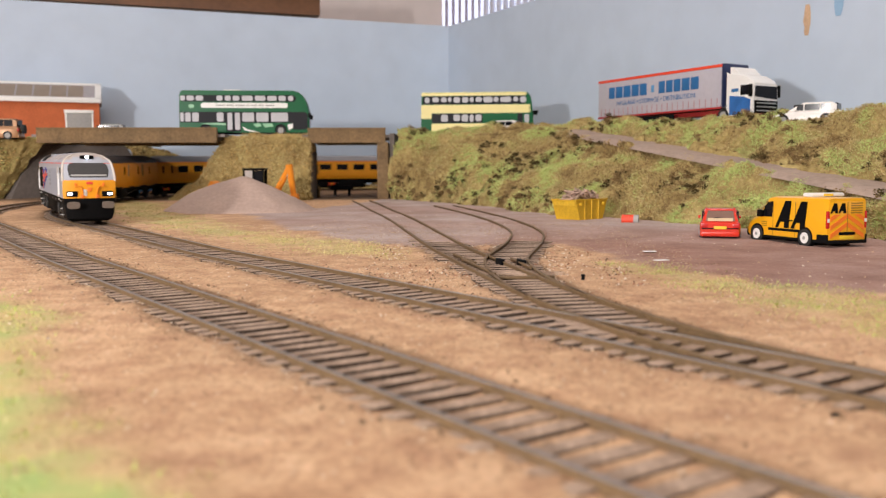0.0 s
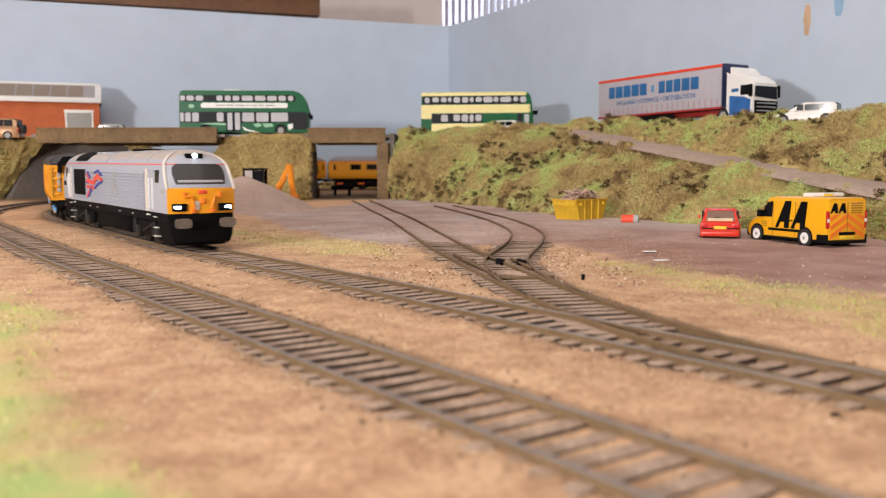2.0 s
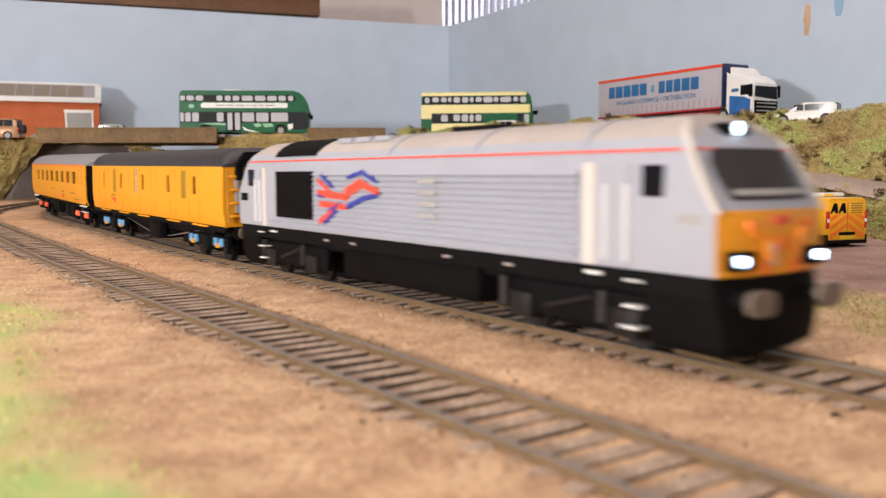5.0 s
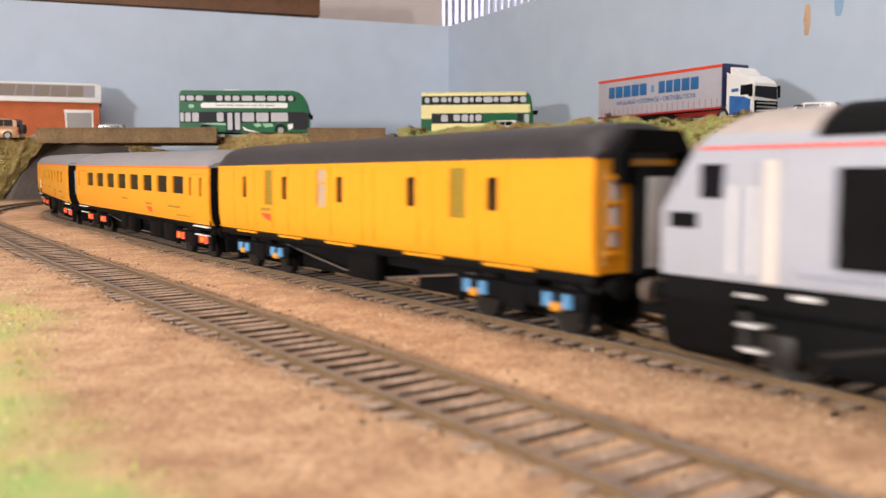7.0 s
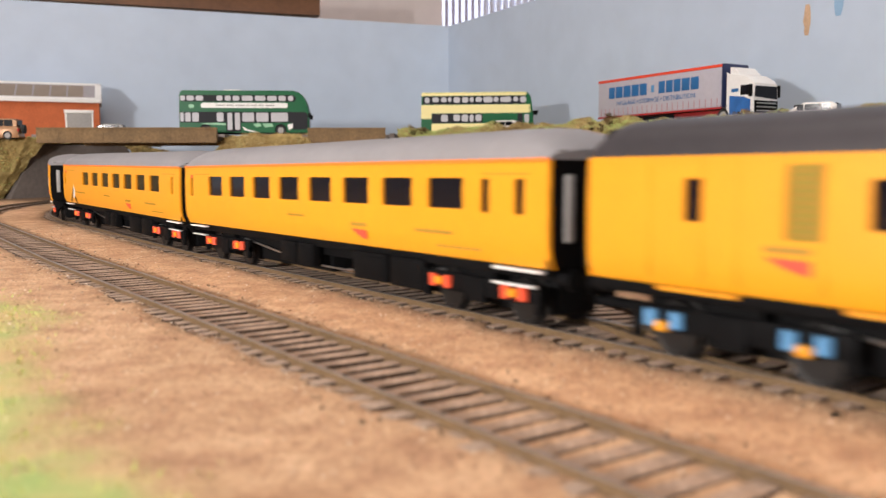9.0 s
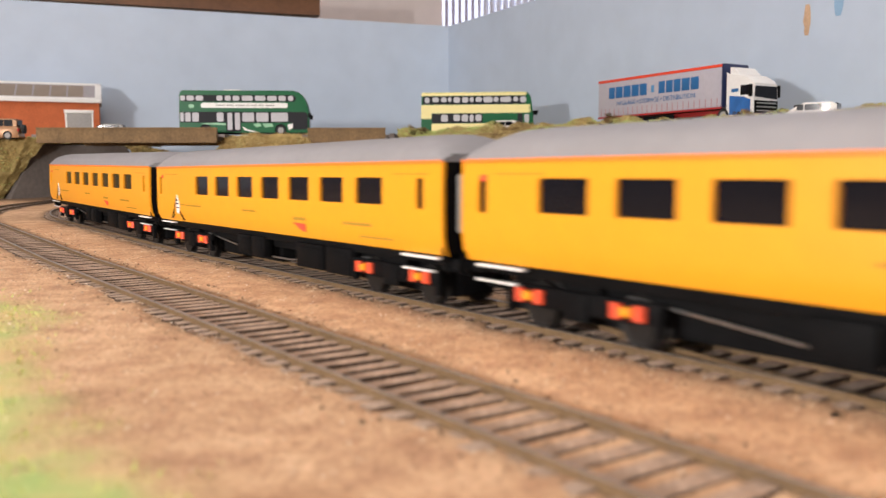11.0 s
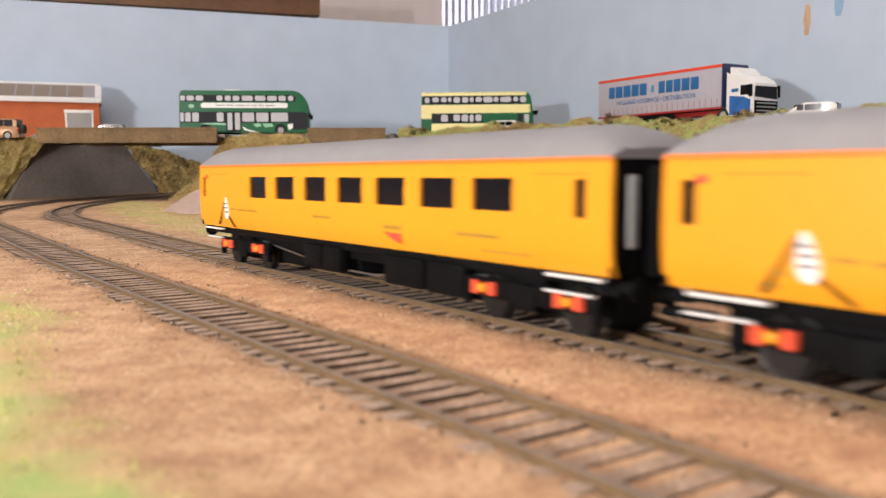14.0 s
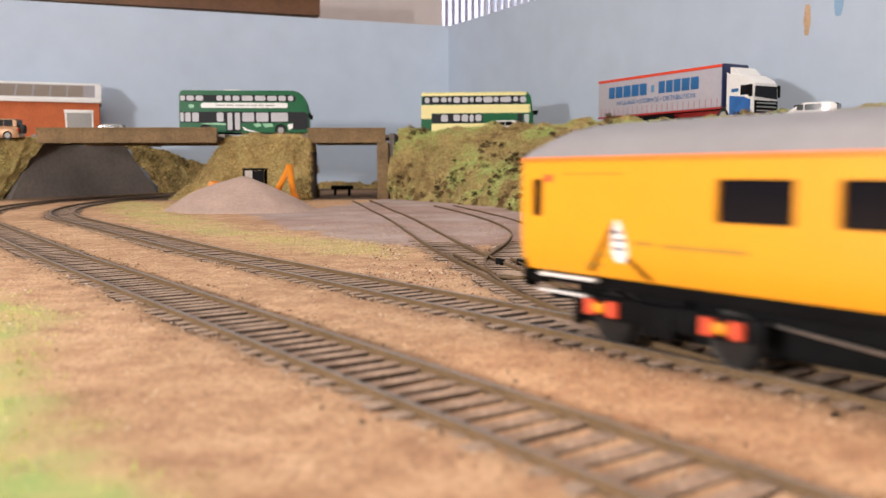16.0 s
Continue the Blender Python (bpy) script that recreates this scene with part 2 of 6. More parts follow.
def ground_material():
    m = bpy.data.materials.new("ground_mix")
    m.use_nodes = True
    nt = m.node_tree
    b = nt.nodes["Principled BSDF"]
    b.inputs["Roughness"].default_value = 0.95
    b.inputs["Specular IOR Level"].default_value = 0.2
    tc = nt.nodes.new("ShaderNodeTexCoord")

    def noise_node(scale, detail=5, rough=0.6):
        n = nt.nodes.new("ShaderNodeTexNoise")
        n.inputs["Scale"].default_value, n.inputs["Detail"].default_value, n.inputs["Roughness"].default_value = scale, detail, rough
        nt.links.new(tc.outputs["Object"], n.inputs["Vector"])
        return n.outputs["Fac"]

    def ramp(fac, stops):
        r = nt.nodes.new("ShaderNodeValToRGB")
        while len(r.color_ramp.elements) < len(stops):
            r.color_ramp.elements.new(0.5)
        for e, (p, c) in zip(r.color_ramp.elements, stops):
            e.position, e.color = p, (*c, 1)
        nt.links.new(fac, r.inputs[0])
        return r.outputs[0]

    def mix(fac, a, c, mode="MIX"):
        n = nt.nodes.new("ShaderNodeMix")
        n.data_type, n.blend_type = "RGBA", mode
        for k, v in ((0, fac), (6, a), (7, c)):
            if isinstance(v, (int, float)):
                n.inputs[k].default_value = v
            else:
                nt.links.new(v, n.inputs[k])
        return n.outputs[2]

    large, mid, fine = noise_node(11), noise_node(70, 6, 0.7), noise_node(620, 3, 0.7)
    voro = nt.nodes.new("ShaderNodeTexVoronoi")
    voro.inputs["Scale"].default_value = 1300
    nt.links.new(tc.outputs["Object"], voro.inputs["Vector"])
    earth = ramp(mid, [(0.28, (0.30, 0.175, 0.112)), (0.5, (0.45, 0.297, 0.186)), (0.72, (0.56, 0.398, 0.262))])
    earth = mix(0.75, earth, ramp(fine, [(0.33, (0.34, 0.31, 0.29)), (0.48, (0.69, 0.68, 0.68)), (0.62, (0.78, 0.78, 0.78)), (0.72, (1.02, 1.04, 1.06))]), "MULTIPLY")
    earth = mix(1.0, earth, ramp(large, [(0.3, (1.35, 1.25, 1.15)), (0.7, (1.9, 1.85, 1.8))]), "MULTIPLY")
    att = nt.nodes.new("ShaderNodeAttribute")
    att.attribute_name = "cover"
    sep = nt.nodes.new("ShaderNodeSeparateColor")
    nt.links.new(att.outputs["Color"], sep.inputs[0])
    slab = noise_node(26, 6, 0.6)
    lilac = ramp(slab, [(0.3, (0.35, 0.265, 0.235)), (0.52, (0.43, 0.345, 0.320)), (0.75, (0.52, 0.43, 0.41))])
    clay = ramp(slab, [(0.3, (0.25, 0.145, 0.118)), (0.52, (0.35, 0.225, 0.188)), (0.75, (0.46, 0.33, 0.29))])
    yard = mix(att.outputs["Alpha"], lilac, clay)
    yard = mix(1.0, yard, ramp(noise_node(7, 3, 0.5), [(0.38, (1.02, 0.90, 0.84)), (0.62, (1.15, 1.15, 1.15))]), "MULTIPLY")
    yard = mix(0.5, yard, ramp(fine, [(0.3, (0.55, 0.52, 0.5)), (0.7, (1.15, 1.15, 1.15))]), "MULTIPLY")
    grass = ramp(noise_node(24, 5, 0.6), [(0.3, (0.66, 0.44, 0.24)), (0.48, (0.60, 0.49, 0.22)), (0.64, (0.38, 0.48, 0.17))])
    # bed dirt, darkened so its colour also holds shade between sleepers and behind bridge
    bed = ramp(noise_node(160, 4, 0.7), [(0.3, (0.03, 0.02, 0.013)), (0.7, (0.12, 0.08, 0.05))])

    def ragged(v, n):
        a = nt.nodes.new("ShaderNodeMath")
        a.operation = "MULTIPLY_ADD"
        nt.links.new(n, a.inputs[0])
        a.inputs[1].default_value = 1.6
        a.inputs[2].default_value = -0.8
        s = nt.nodes.new("ShaderNodeMath")
        s.operation, s.use_clamp = "ADD", True
        nt.links.new(v, s.inputs[0])
        nt.links.new(a.outputs[0], s.inputs[1])
        q = nt.nodes.new("ShaderNodeMath")
        q.operation = "MULTIPLY"
        nt.links.new(s.outputs[0], q.inputs[0])
        nt.links.new(v, q.inputs[1])
        q.use_clamp = True
        return q.outputs[0]

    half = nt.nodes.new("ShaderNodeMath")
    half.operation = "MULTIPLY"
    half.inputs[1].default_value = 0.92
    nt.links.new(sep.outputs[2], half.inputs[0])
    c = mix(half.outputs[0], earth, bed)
    c = mix(sep.outputs[0], c, yard)
    c = mix(ragged(sep.outputs[1], noise_node(60, 6, 0.75)), c, grass)
    nt.links.new(c, b.inputs["Base Color"])
    h = nt.nodes.new("ShaderNodeMath")
    h.operation = "ADD"
    nt.links.new(fine, h.inputs[0])
    nt.links.new(voro.outputs["Distance"], h.inputs[1])
    bp = nt.nodes.new("ShaderNodeBump")
    bp.inputs["Strength"].default_value, bp.inputs["Distance"].default_value = 0.30, 0.0007
    nt.links.new(h.outputs[0], bp.inputs["Height"])
    nt.links.new(bp.outputs[0], b.inputs["Normal"])
    return m


M["ground_mix"] = ground_material()
tagged(new("ground", ground_sheet()), "sandy brown earth, yard and scatter grass of the layout board", "ground", kind="structure")

# ---- backdrop and room ----
CORNER = Vector((11.0, 1540.0))
WALL_TOP = EYE_Z + 253 / 1526 * 1540
LEFT_DIR = Vector((-0.935, -0.355))
RIGHT_DIR = Vector((0.486, -0.873))
RIGHT_N = Vector((0.873, 0.486))


def wall_between(name, p, q, thick, z0, z1, mat, label, out):
    d = (q - p).normalized()
    n = Vector((-d.y, d.x)) * thick * out
    bm = B()
    loft(bm, [[(*p, z0), (*q, z0), (*q, z1), (*p, z1)], [(*(p + n), z0), (*(q + n), z0), (*(q + n), z1), (*(p + n), z1)]])
    return tagged(part(name, bm, mat), label, "wall", kind="structure")


wall_between("backdrop_left", CORNER, CORNER + LEFT_DIR * 1350, 9, -20, WALL_TOP, "sky_paint", "pale blue painted sky backdrop board", -1)
wall_between("backdrop_right", CORNER, CORNER + RIGHT_DIR * 2300, 9, -20, WALL_TOP, "sky_paint", "pale blue painted sky backdrop board", 1)
# paint marks on the right-hand board
for (px, z0, z1, w, mat) in ((741, 176, 207, 4.2, "peach"), (777, 190, 216, 5.5, "sky_blue")):
    p = CORNER + RIGHT_DIR * px
    bm = B()
    rows = []
    for k in range(9):
        f = k / 8
        ww = w * (0.25 + 0.75 * math.sin(math.pi * min(1, f * 0.75 + 0.1)))
        rows.append([(*(p - RIGHT_N * 0.4 + RIGHT_DIR * (-ww + 1.2 * noise.noise((f * 5, px, 0)))), z0 + (z1 - z0) * f), (*(p - RIGHT_N * 0.4 + RIGHT_DIR * ww), z0 + (z1 - z0) * f)])
    M.setdefault("peach", material("peach", (0.62, 0.42, 0.27), 0.7, var=0.2, scale=50))
    M.setdefault("sky_blue", material("sky_blue", (0.28, 0.46, 0.66), 0.7, var=0.1, scale=50))
    tagged(part("paint_mark", loft(bm, rows, close=False), mat), "small smear of paint on the backdrop", "paint mark")

RW = 2300.0
M["curtain"] = material("curtain", (0.55, 0.48, 0.55), 0.9, var=0.2, scale=30)
bm = B()
tagged(part("room_wall_north", box(bm, -3000, 1, RW, RW + 60, -900, 1700), "room_wall"), "pale pinkish plaster room wall", "wall", kind="structure")
bm = B()
box(bm, 1, 3000, RW, RW + 60, -900, 300)
box(bm, 1, 3000, RW, RW + 60, 1300, 1700)
box(bm, 1300, 3000, RW, RW + 60, 300, 1300)
tagged(part("room_wall_east_part", bm, "room_wall"), "pale plaster wall with a window opening", "wall", kind="structure")
tagged(part("room_wall_west", box(B(), -3060, -3000, -2600, RW + 60, -900, 1700), "room_wall"), "pale plaster room wall", "wall", kind="structure")
tagged(part("room_wall_east", box(B(), 3000, 3060, -2600, RW + 60, -900, 1700), "room_wall"), "pale plaster room wall", "wall", kind="structure")
tagged(part("room_wall_south", box(B(), -3060, 3060, -2660, -2600, -900, 1700), "room_wall"), "pale plaster room wall", "wall", kind="structure")
tagged(part("ceiling", box(B(), -3060, 3060, -2660, RW + 60, 1700, 1760), "ceiling"), "white painted ceiling", "ceiling", kind="structure")
tagged(part("floor", box(B(), -3060, 3060, -2660, RW + 60, -960, -900), "shelf_wood"), "dark room floor", "floor", kind="structure")
win = thing("window_1", "bright window behind vertical blind slats", "window", kind="structure")
M["daylight"] = material("daylight", (0.80, 0.86, 1.0), 0.5, var=0.0, emit=1.2)
part("pane", box(B(), 1, 1300, RW + 40, RW + 46, 300, 1300), "daylight", win)
part("frame", box(B(), 1, 1300, RW + 20, RW + 40, 300, 318), "white", win)
for k in range(26):
    x = 6 + k * 17
    sl = box(B(), -8.6, 8.6, -0.6, 0.6, 300, 1290, 0.3)
    part("blind_slat", sl, "blind" if k > 5 else "curtain", win, place=mpose(x + 6, RW - 14, 0, 0, 0, 28 if k > 5 else 60))
table = thing("layout_table", "wooden baseboard table carrying the model railway", "table", kind="structure")
part("tabletop", box(B(), -1500, 1300, -1200, 1560, -40, -12), "timber", table)
for x in (-1440, -100, 1240):
    for y in (-1140, 180, 1500):
        part("leg", box(B(), x - 30, x + 30, y - 30, y + 30, -900, -40, 2), "timber", table)
# shelf above the left board
sh = thing("wooden_shelf", "dark brown wooden shelf above the backdrop", "shelf")
p0, p1 = Vector((-222, 1600)), Vector((-1000, 1330))
d = (p1 - p0).normalized()
n = Vector((d.y, -d.x)) * -1
if n.y < 0:
    n = -n
z0 = EYE_Z + 272 / 1526 * 1600
prof = [(0, 0), (180, 0), (180, 60), (-6, 60), (-6, 46), (0, 34)]
rows = [[(*(q + n * u), z0 + v) for u, v in prof] for q in (p0, p1)]
part("board", loft(B(), rows), "shelf_wood", sh)
for q, foot in ((p0.lerp(p1, 0.03), -900), (p0.lerp(p1, 0.97), -5)):
    q = q + n * 120
    part("post", box(B(), q.x - 15, q.x + 15, q.y - 15, q.y + 15, foot, z0 + 2, 1), "shelf_wood", sh)
part("edge_moulding", loft(B(), [[(*(q + n * u), z0 + v) for u, v in [(-12, 38), (0, 34), (0, 60), (-12, 60)]] for q in (p0, p1)]), "warm_grey", sh)

# ---- track ----
def paint(me, mats, choose):
    """gives each face of a mesh one of several materials by its middle, in millimetres."""
    me.materials.clear()
    for m in mats:
        me.materials.append(M[m])
    for p in me.polygons:
        c = p.center / MM
        p.material_index = choose(c.x, c.y, c.z, p.normal)
    return me


RAIL_PROFILE = [(-1.0, -2.5), (1.0, -2.5), (1.0, -2.2), (0.22, -1.8), (0.22, -0.9), (0.62, -0.6), (0.62, -0.1), (0.52, 0), (-0.52, 0), (-0.62, -0.1), (-0.62, -0.6), (-0.22, -0.9), (-0.22, -1.8), (-1.0, -2.2)]
GAUGE = 9.55
# dark plastic sides, near black to carry the gaps' shade too; tops are dusty
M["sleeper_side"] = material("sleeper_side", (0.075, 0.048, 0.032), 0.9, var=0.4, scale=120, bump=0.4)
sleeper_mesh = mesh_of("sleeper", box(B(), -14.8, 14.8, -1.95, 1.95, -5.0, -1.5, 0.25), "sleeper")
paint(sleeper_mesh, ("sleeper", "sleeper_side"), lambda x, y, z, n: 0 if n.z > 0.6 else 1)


def rail_sweep(curve, off):
    """curve: list of (place, heading); a rail at a sideways offset from it."""
    rings = []
    for p, a in curve:
        side = Vector((math.sin(a), -math.cos(a), 0))
        rings.append([p + side * (off + u) + Vector((0, 0, w)) for u, w in RAIL_PROFILE])
    return loft(B(), rings)


def lay_track(label, curve, sleepers, head="rail_top"):
    t = thing("railway_track", label, "railway track", kind="")
    for off in (-GAUGE, GAUGE):
        me = paint(mesh_of("rail", rail_sweep(curve, off), "rail"), ("rail", head), lambda x, y, z, n: 1 if n.z > 0.7 and z - rise(y) > -0.3 else 0)
        part("rail", me, None, t, "weathered brown steel rail with worn head")
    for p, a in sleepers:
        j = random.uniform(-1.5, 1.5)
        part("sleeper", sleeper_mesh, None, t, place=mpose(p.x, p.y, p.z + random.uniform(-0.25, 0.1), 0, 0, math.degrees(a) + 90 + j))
    return t


def main_curve(off, s0, s1, step):
    n = max(2, int((s1 - s0) / step) + 1)
    return [line_at(s0 + (s1 - s0) * i / (n - 1), off) for i in range(n)]


PITCH = 6.9
lay_track("brown rusty model railway track on dark sleepers", main_curve(-0.7, -1300, 1722, 10), main_curve(-0.7, -260, 1290, PITCH))
lay_track("brown rusty model railway track on dark sleepers", main_curve(NEAR_OFF, -1300, 1290, 10), main_curve(NEAR_OFF, -240, 1000, PITCH))


lay_track("rusty siding track running into the yard", spline(SIDING_A, 8), spline(SIDING_A, PITCH)[12:62], "rail")
lay_track("rusty siding track curving across the yard", spline(SIDING_B, 8), spline(SIDING_B, PITCH)[3:34], "rail")


# ---- train ----
def plate(outline, y0, y1, mirror=False):
    """a flat piece on a vehicle's side: outline of (x, z), from y0 out to y1."""
    return prism(B(), [(u, v) for u, v in outline], y0, y1, "y")


def rect(x0, x1, z0, z1):
    return [(x0, z0), (x1, z0), (x1, z1), (x0, z1)]


def side_sheet(profile, x0, x1, holes, sgn, deep=1.0):
    """a vehicle's side: profile of (y, z) upward, with rectangular openings that have reveals."""
    bm = B()
    xs = sorted({x0, x1, *[h[0] for h in holes], *[h[1] for h in holes]})
    zs = sorted({*[z for _, z in profile], *[h[2] for h in holes], *[h[3] for h in holes]})
    ys = [float(np.interp(z, [q[1] for q in profile], [q[0] for q in profile])) for z in zs]
    grid = {}
    for i, x in enumerate(xs):
        for j, z in enumerate(zs):
            grid[i, j] = bm.verts.new((x, sgn * ys[j], z))
    for i in range(len(xs) - 1):
        for j in range(len(zs) - 1):
            cx, cz = (xs[i] + xs[i + 1]) / 2, (zs[j] + zs[j + 1]) / 2
            if any(h[0] < cx < h[1] and h[2] < cz < h[3] for h in holes):
                continue
            bm.faces.new((grid[i, j], grid[i + 1, j], grid[i + 1, j + 1], grid[i, j + 1]))
    edges = [e for e in bm.edges if e.is_boundary]
    r = bmesh.ops.extrude_edge_only(bm, edges=edges)
    for v in r["geom"]:
        if isinstance(v, bmesh.types.BMVert):
            v.co.y -= sgn * deep
    return bm


def wheelset(radius):
    rows = []
    for y, r in ((-9.9, radius * 0.55), (-9.9, radius * 0.8), (-9.7, radius * 0.82), (-9.9, radius), (-7.7, radius), (-7.6, radius + 0.7), (-7.2, radius + 0.7), (-7.1, 1.0), (7.1, 1.0), (7.2, radius + 0.7), (7.6, radius + 0.7), (7.7, radius), (9.9, radius), (9.7, radius * 0.82), (9.9, radius * 0.8), (9.9, radius * 0.55)):
        rows.append([(r * math.cos(k * math.pi / 10), y, r * math.sin(k * math.pi / 10)) for k in range(20)])
    b = loft(B(), rows)
    return mesh_of("wheelset", b, "wheel")


M["spring_red"] = material("spring_red", (0.75, 0.075, 0.02), 0.5, var=0.05)
M["wheel"] = material("wheel", (0.016, 0.014, 0.013), 0.5, 0.4, var=0.3, scale=200)
M["interior"] = material("interior", (0.05, 0.045, 0.045), 0.8, var=0.2, scale=60)
M["end_black"] = material("end_black", (0.0055, 0.0052, 0.0055), 0.65, var=0.3, scale=60, spec=0.05)
M["screen_glass"] = glass_material("screen_glass", (0.045, 0.042, 0.042), 0.12)
M["pale_glass"] = glass_material("pale_glass", (0.45, 0.33, 0.22), 0.2)
M["olive"] = material("olive", (0.26, 0.20, 0.02), 0.35, var=0.1, scale=60)
M["bluegrey"] = material("bluegrey", (0.09, 0.27, 0.50), 0.5, var=0.08)
M["buffer"] = material("buffer", (0.20, 0.16, 0.13), 0.5, 0.4, var=0.25, scale=120)
M["text_dark"] = material("text_dark", (0.36, 0.20, 0.02), 0.6, var=0.1)
M["cream_stripe"] = material("cream_stripe", (0.62, 0.56, 0.50), 0.5, var=0.04)
M["emblem_red"] = material("emblem_red", (0.72, 0.07, 0.04), 0.5, var=0.05)
M["emblem_blue"] = material("emblem_blue", (0.03, 0.04, 0.30), 0.5, var=0.05)
WHEELS = []
coach_wheel, loco_wheel = wheelset(5.9), wheelset(6.4)


def coach_bogie(parent, x, spring, box_mat):
    b = B()
    for s in (-1, 1):
        box(b, x - 25, x + 25, s * 12.6 - 1, s * 12.6 + 1, 6.2, 11.0, 0.3)
        box(b, x - 4, x + 4, s * 12.8 - 1.4, s * 12.8 + 1.4, 4.2, 10.8, 0.4)
        for e in (-24, 24):
            box(b, x + e - 1, x + e + 1, s * 12.6 - 1, s * 12.6 + 1, 3.6, 8.4, 0.2)
        cyl(b, (x - 16, s * 12.8, 6.2), (x + 16, s * 12.8, 6.2), 0.5, n=6)
    box(b, x - 6, x + 6, -12, 12, 8, 13)
    box(b, x - 23, x + 23, -6.8, 6.8, 2.6, 11, 0.4)
    bogie = part("bogie", b, "black", parent, "black four-wheel bogie")
    low = 5.9 if spring == "bluegrey" else 7.4
    for e in (-16, 16):
        for s in (-1, 1):
            for d in (-3.3, 3.3):
                c = B()
                cyl(c, (x + e + d, s * 13.6, 6.8), (x + e + d, s * 13.6, 10.2), 1.6, n=10)
                part("spring", c, spring, bogie, "painted coil spring")
            c = B()
            box(c, x + e - 1.4, x + e + 1.4, s * 14.0 - 1.3, s * 14.0 + 1.3, low, low + 2.2, 0.5)
            part("axlebox", c, box_mat, bogie, "yellow axlebox cover")
        w = part("wheelset", coach_wheel, None, parent, "blackened metal wheels on an axle", mpose(x + e, 0, 5.9))
        WHEELS.append((w, x + e, 5.9))
    return bogie


COACH_SIDE = [(16.0, 15.8), (16.9, 18.0), (17.4, 21.0), (17.5, 26.0), (17.5, 34.0), (17.2, 41.6)]


def coach_roof(length, mat, parent, top=49.9, dome=16.0):
    rings = []
    xs = [0, 1.5, 4, 8, 13, dome + 4] + [length - v for v in (dome + 4, 13, 8, 4, 1.5, 0)]
    for x in xs:
        e = min(x, length - x)
        f = min(1.0, 0.30 + 0.70 * math.sin(min(1.0, e / dome) * math.pi / 2) ** 0.7) if dome else 1.0
        ring = []
        for k in range(15):
            a = math.pi * k / 14
            ring.append((x, 17.35 * math.cos(a), 41.5 + (top - 41.5) * f * math.sin(a) ** 0.75))
        rings.append(ring)
    return part("roof", loft(B(), rings), mat, parent)


def underparts(t, length, boxes):
    b = B()
    box(b, 4, length - 4, -13, 13, 12.6, 15.9, 0.3)
    for s in (-1, 1):
        box(b, 42, length - 42, s * 9 - 0.6, s * 9 + 0.6, 9.5, 13)
    for x0, x1, *_ in boxes:
        box(b, x0 + 1, x1 - 1, -9.5, 9.5, 5.0, 13, 0.5)
    # black keel blocks added to stand in for the shade beneath the coach
    for x0, x1 in ((8, length / 2 - 26), (length / 2 + 1, length - 8)):
        box(b, x0, x1, -6.6, 6.6, 3.0, 13, 0.5)
    part("underframe", b, "black", t, "black underframe with added keel blocks in place of shade")
    for x0, x1, z0, s in boxes:
        b = B()
        box(b, x0, x1, s * 14.4 - 4, s * 14.4, z0, 13.5, 0.5)
        box(b, x0 + 1.5, x1 - 1.5, s * 14.4, s * 14.4 + 0.3, z0 + 1.2, 12.2, 0.1)
        part("equipment_box", b, "black", t)
    for s in (-1, 1):
        b = B()
        cyl(b, (52, s * 10, 11), (length / 2 - 14, s * 10, 5.5), 0.35, n=5)
        cyl(b, (length / 2 - 14, s * 10, 5.5), (length / 2 + 14, s * 10, 5.5), 0.35, n=5)
        cyl(b, (length / 2 + 14, s * 10, 5.5), (length - 52, s * 10, 11), 0.35, n=5)
        part("truss_rod", b, "metal", t)
    for x, d in ((0, -1), (length, 1)):
        b = B()
        box(b, min(x, x + d * 7), max(x, x + d * 7), -2, 2, 6.5, 8.5, 0.3)
        part("coupling", b, "black", t)
        for s in (-1, 1):
            b = B()
            cyl(b, (x - d * 3, s * 11.4, 13.2), (x + d * 2.5, s * 11.4, 13.2), 1.3, n=10)
            cyl(b, (x + d * 2.4, s * 11.4, 13.2), (x + d * 3.2, s * 11.4, 13.2), 2.8, n=14)
            part("buffer", b, "black", t)


def coach_ends(t, length, wall, gangway):
    for x, d in ((0, -1), (length, 1)):
        prof = [(-16.9, 16), (16.9, 16), (17.2, 41.2), (14, 43.6), (0, 44.2), (-14, 43.6), (-17.2, 41.2)]
        part("end_wall", prism(B(), prof, x - d * 1.0, x - d * 0.15, "x"), wall, t)
        b = B()
        box(b, min(x, x + d * 3.4), max(x, x + d * 3.4), -6.6, 6.6, 15.5, 40, 0.8)
        g = part("gangway", b, gangway, t, "ribbed corridor connection")
        b = B()
        box(b, min(x + d * 3.4, x + d * 3.8), max(x + d * 3.4, x + d * 3.8), -4.2, 4.2, 17, 37.5, 0.2)
        part("gangway_door", b, "grey", g, "grey corridor door")
        for s in (-1, 1):
            b = B()
            box(b, min(x, x + d * 0.8), max(x, x + d * 0.8), s * 11.2 - 1.2, s * 11.2 + 1.2, 22, 38, 0.3)
            part("end_panel", b, "grey", t)


def emblem_bars(t, x, z, w, hgt, n, y=17.55, mat="text_dark"):
    for k in range(n):
        part("lettering_bar", plate(rect(x - w, x, z - k * hgt * 1.7, z - k * hgt * 1.7 + hgt), y, y + 0.1), mat, t)


def company_mark(t, x, z, k=1.0):
    """a red slanting mark under a dark bar, as plain shapes."""
    part("red_mark", plate([(x, z), (x - 11.5 * k, z - 0.2), (x - 11.5 * k, z - 3.6 * k), (x - 6 * k, z - 2.4 * k)], 17.5, 17.7), "emblem_red", t)
    part("lettering_bar", plate(rect(x - 11.5 * k, x, z + 0.9, z + 2.0), 17.5, 17.65), "text_dark", t)


